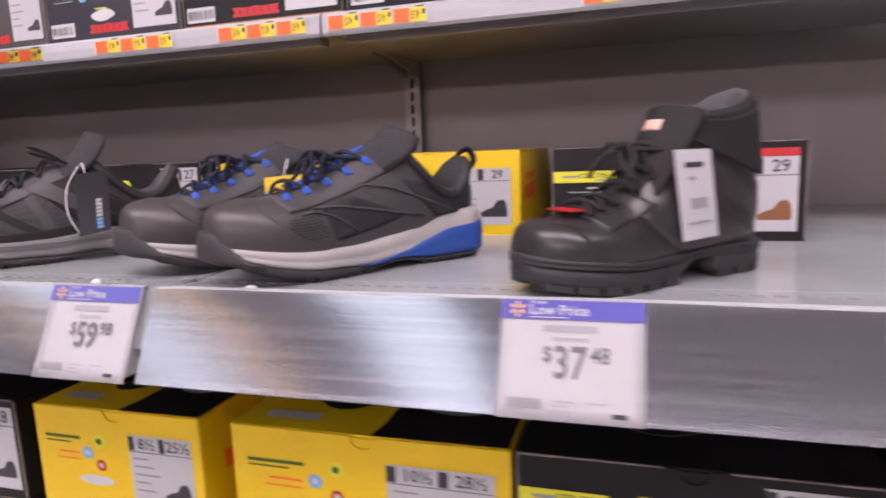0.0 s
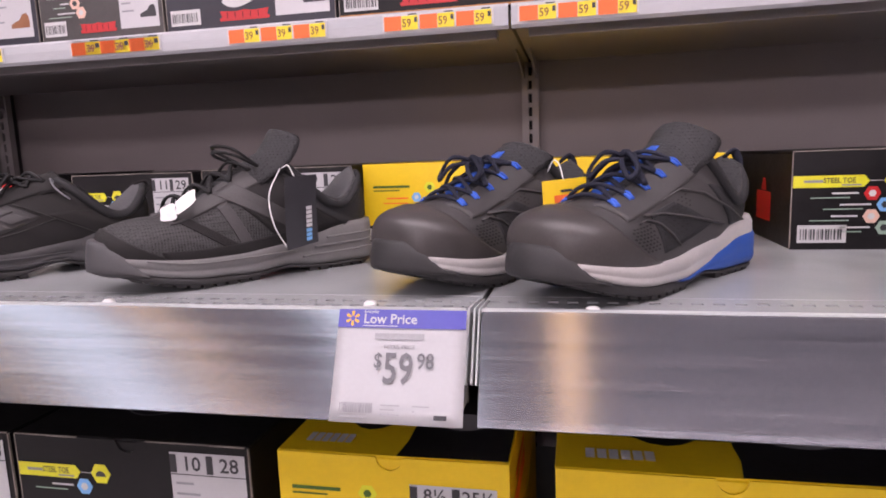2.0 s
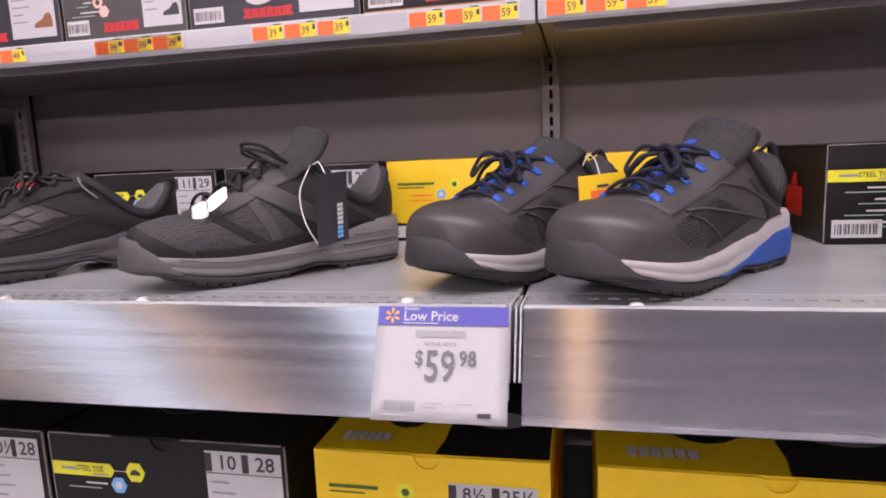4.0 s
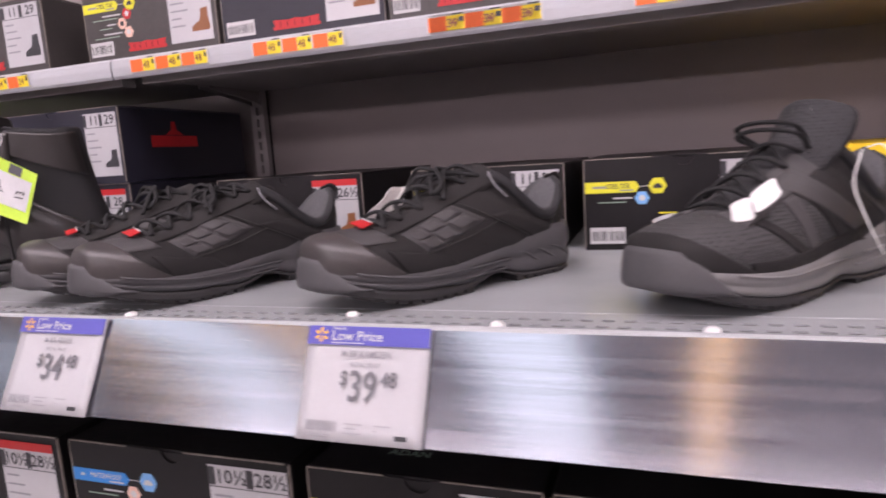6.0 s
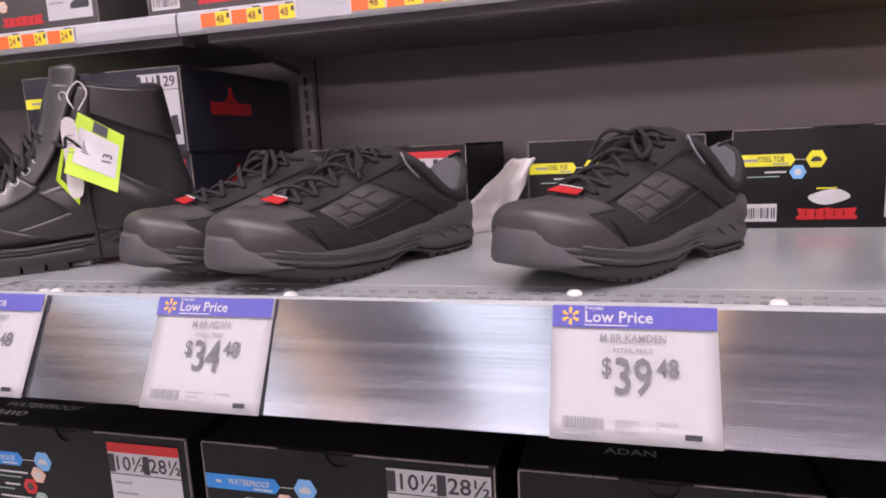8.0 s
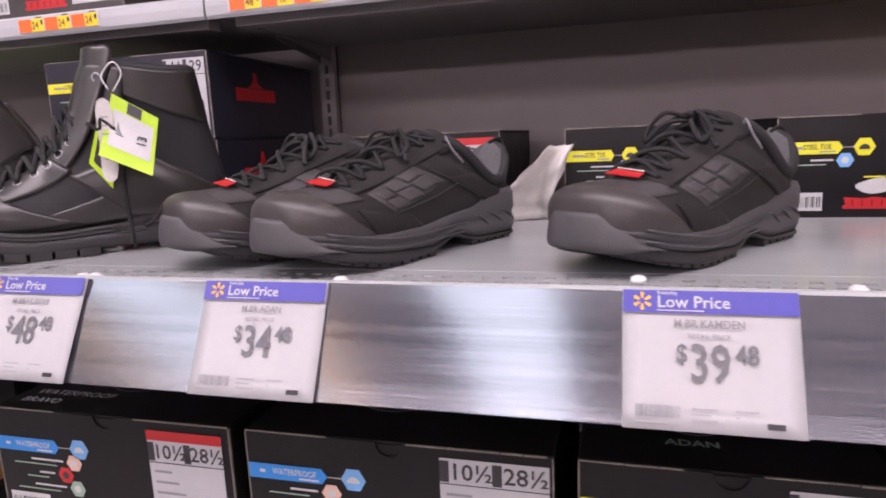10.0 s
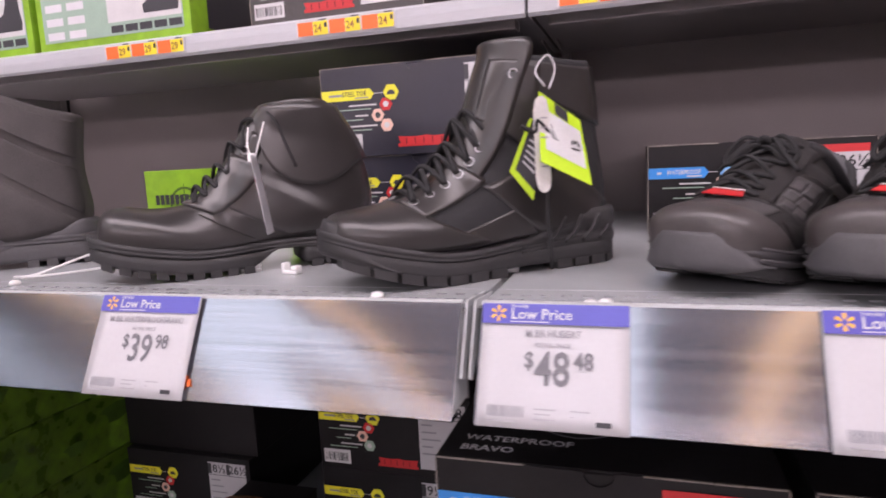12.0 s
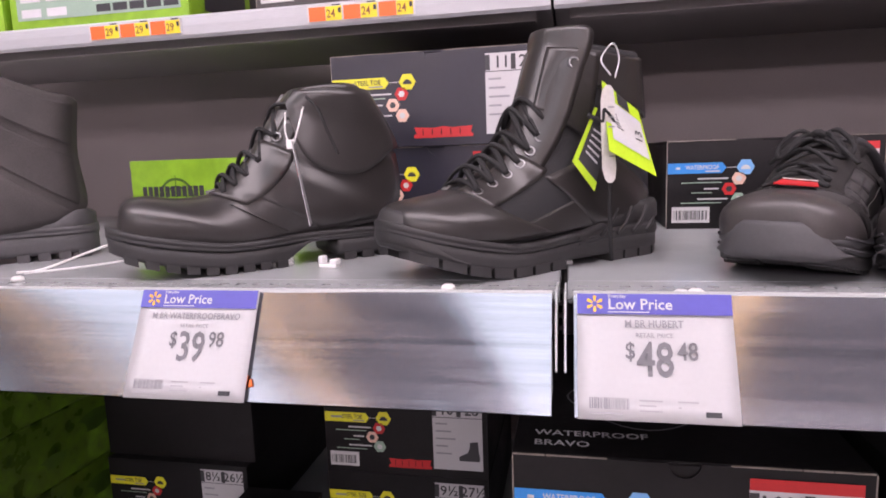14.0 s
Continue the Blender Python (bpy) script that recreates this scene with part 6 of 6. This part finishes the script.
s.cord("tag_string", ((-1.905, 0.605, 1.335), (-1.903, 0.598, 1.315), (-1.897, 0.598, 1.302), (-1.890, 0.600, 1.320), (-1.886, 0.606, 1.340)), 0.0009, M_WHITEPL)
q = ((-1.889, 0.580, 1.306), (-1.899, 0.606, 1.306), (-1.884, 0.604, 1.224), (-1.875, 0.578, 1.224))
c = s.card("hang_tag", q, M_CARD, "narrow white swing tag seen edge-on")
s.print_on("red_print", q, 0.1, 0.25, 0.9, 0.42, M_RED, c)
s.card("lace_tip", ((-1.900, 0.592, 1.308), (-1.893, 0.594, 1.308), (-1.893, 0.594, 1.299), (-1.900, 0.592, 1.299)), M_WHITEPL, "white plastic tag lock")

# thick-soled leather boot
s = Shoe("work_boot", "black grained leather work boot with white swing tag", 0.102, 0.668, -138.0, 0.252, THICK_B, THICK_T, floor=0.118, dip=0.04, category="boot", spring=0.012, fatten=1.03)
boot_sole(s, M_RUBBER, hi=0.112, heel=True, lugs=12, depth=0.004, fill=0.85)
s.upper(M_LEATHER, nu=60)
s.lining(M_LINING)
s.patch("toe_box", 0.0, lambda q: 0.24 + 0.10 * abs(2 * q - 1) ** 2, 0.03, 0.97, 0.0018, M_LEATHER, nu=18, nv=26)
s.pair_patch("eyestay", 0.40, 0.66, lambda t: 0.26 + 0.03 * t, 0.45, 0.0028, M_LEATHER)
s.pair_patch("quarter", 0.58, 0.92, 0.02, 0.40, 0.0016, M_LEATHER, nv=16)
s.pair_patch("collar_pad", 0.93, 0.995, 0.02, 0.40, 0.0050, M_NUBUCK)
for c in (0, 1):
    f = (lambda v: 1 - v) if c else (lambda v: v)
    s.seam([(0.27 + 0.01 * math.sin(k / 3), f(0.05 + 0.35 * k / 12)) for k in range(13)], 0.0008)
    s.seam([(0.58 - 0.02 * k / 12, f(0.03 + 0.25 * k / 12)) for k in range(13)], 0.0008)
s.tongue(M_NUBUCK, ext=0.016, half=0.036, u0=0.50, thick=0.005)
s.laces(M_LACE, (0.42, 0.50, 0.58, 0.67, 0.76, 0.86), 0.105, 0.0027, seed=51, bow=0.7, eyelet=M_LACE, lift=0.006)
s.patch("tongue_label", 0.93, 0.985, 0.46, 0.54, 0.0065, M_HEXP, label="pale woven tongue label")
q = ((0.031, 0.553, 1.292), (0.060, 0.566, 1.292), (0.068, 0.566, 1.220), (0.040, 0.553, 1.216))
c = s.card("hang_tag", q, M_CARD, "white rectangular swing tag")
s.print_on("small_print", q, 0.25, 0.14, 0.75, 0.20, M_INK, c)
s.print_on("small_print", q, 0.30, 0.30, 0.50, 0.34, M_GREYINK, c)
s.print_on("barcode_print", q, 0.30, 0.54, 0.78, 0.66, M_GREYINK, c)
s.print_on("small_print", q, 0.20, 0.80, 0.85, 0.83, M_GREYINK, c)
p = s.raw(0.38, 0.5)
bm = bmesh.new()
add_box(bm, p.x - 0.006, p.x + 0.008, p.y - 0.018, p.y + 0.018, p.z + 0.005, p.z + 0.0062)
part("red_tag", bm, M_RED, s.ob, "red tag under the laces")

# dark boot at the end of the row
s = Shoe("hiking_boot", "tall dark nubuck boot with layered panels", -2.233, 0.716, -140.0, 0.31, HIKING_B, HIKING_T, floor=0.124, dip=0.02, category="boot", spring=0.02, fatten=1.05)
boot_sole(s, M_DARKSOLE, hi=0.13, heel=False, lugs=16, depth=0.006)
s.layer("heel_wrap", lambda q: 0.05, lambda q: 0.17 + 0.02 * math.sin(q * 30) - 0.10 * max(0, q - 0.2) / 0.3, M_DARKSOLE, s1=0.46, grow=0.012, groove=0.003)
s.upper(M_GREYNUBUCK, nu=60)
s.lining(M_NYLON)
s.pair_patch("ankle_band", 0.86, 0.93, 0.02, 0.44, 0.0028, M_GREYNUBUCK)
s.pair_patch("collar_pad", 0.945, 0.995, 0.02, 0.44, 0.0045, M_GREYNUBUCK)
s.pair_patch("heel_counter", 0.66, 0.84, 0.01, lambda t: 0.30 - 0.08 * t, 0.0026, M_GREYNUBUCK)
s.pair_patch("side_chevron", 0.62, 0.80, lambda t: 0.28 + 0.10 * t, lambda t: 0.36 + 0.08 * t, 0.0040, M_GREYNUBUCK)
s.tongue(M_NYLON, ext=0.02, half=0.040, u0=0.42, thick=0.006)
s.laces(M_LACE, (0.42, 0.50, 0.58, 0.67, 0.76, 0.86), 0.105, 0.0024, seed=61, bow=0.8, eyelet=M_EYELET)
s.cord("security_cord", ((-2.171, 0.532, 1.186), (-2.150, 0.545, 1.188), (-2.110, 0.585, 1.205), (-2.085, 0.62, 1.212)), 0.0013, M_WHITEPL)
s.cord("security_cord", ((-2.165, 0.535, 1.185), (-2.120, 0.56, 1.187), (-2.06, 0.60, 1.192)), 0.0011, M_WHITEPL)

# crumpled tissue between the boxes
bm = bmesh.new()
rows = []
for i in range(15):
    t = i / 14
    row = []
    for j in range(11):
        f = j / 10 - 0.5
        wdt = 0.085 * (1 - 0.6 * t)
        nz = noise.noise_vector((i * 0.35, j * 0.45, 2.0))
        row.append((0.052 * t ** 1.4 + wdt * f + 0.006 * nz.x, 0.020 * math.sin(f * 6 + t * 3) + 0.012 * nz.y, 0.001 + 0.094 * t + (0.004 * nz.z if i else 0)))
    rows.append(row)
tp = solid("tissue_paper", grid_bm(rows, bm=bm), M_TISSUE, "crumpled white tissue paper between shoe boxes", "tissue paper", m=pose(-1.205, 0.850, SHELF), smooth=True)
md = tp.modifiers.new("thick", "SOLIDIFY")
md.thickness = 0.0006

# tan paper lying in the shaded bay
bm = bmesh.new()
rows = []
for i in range(9):
    rows.append([((0.075 + 0.012 * noise.noise((i, j, 0.5))) * i / 8 * math.cos(2 * math.pi * j / 18), 0.07 * i / 8 * math.sin(2 * math.pi * j / 18), 0.022 - 0.020 * (i / 8) ** 2 + 0.006 * noise.noise((i * 0.7, j * 0.6, 3.0))) for j in range(18)])
b, w = bare_box(-2.118, -1.998, 0.60, LOW, 0.090, 0.24, M_BLACKBOX, "plain black shoe box in the shaded stock bay", notch=0.0, worn=False)
solid("packing_paper", grid_bm(rows, close_v=True, bm=bm), M_TAN, "crumpled tan packing paper on a shoe box", "packing paper", m=pose(-2.075, 0.72, LOW + 0.0908), smooth=True)

# white plastic display clips under the boots
for x, y, rz in ((-1.637, 0.626, 20), (-1.869, 0.608, -15), (-1.926, 0.617, 40)):
    bm = bmesh.new()
    add_box(bm, -0.011, 0.011, -0.005, 0.005, 0, 0.004, bevel=0.001)
    add_box(bm, -0.011, -0.006, -0.005, 0.005, 0.004, 0.012, bevel=0.001)
    add_box(bm, 0.003, 0.011, -0.005, 0.005, 0.004, 0.009, bevel=0.001)
    solid("display_clip", bm, M_WHITEPL, "small white plastic clip on the shelf under a boot", "display clip", m=pose(x, y, SHELF, 0, 0, rz), group="white display clips")
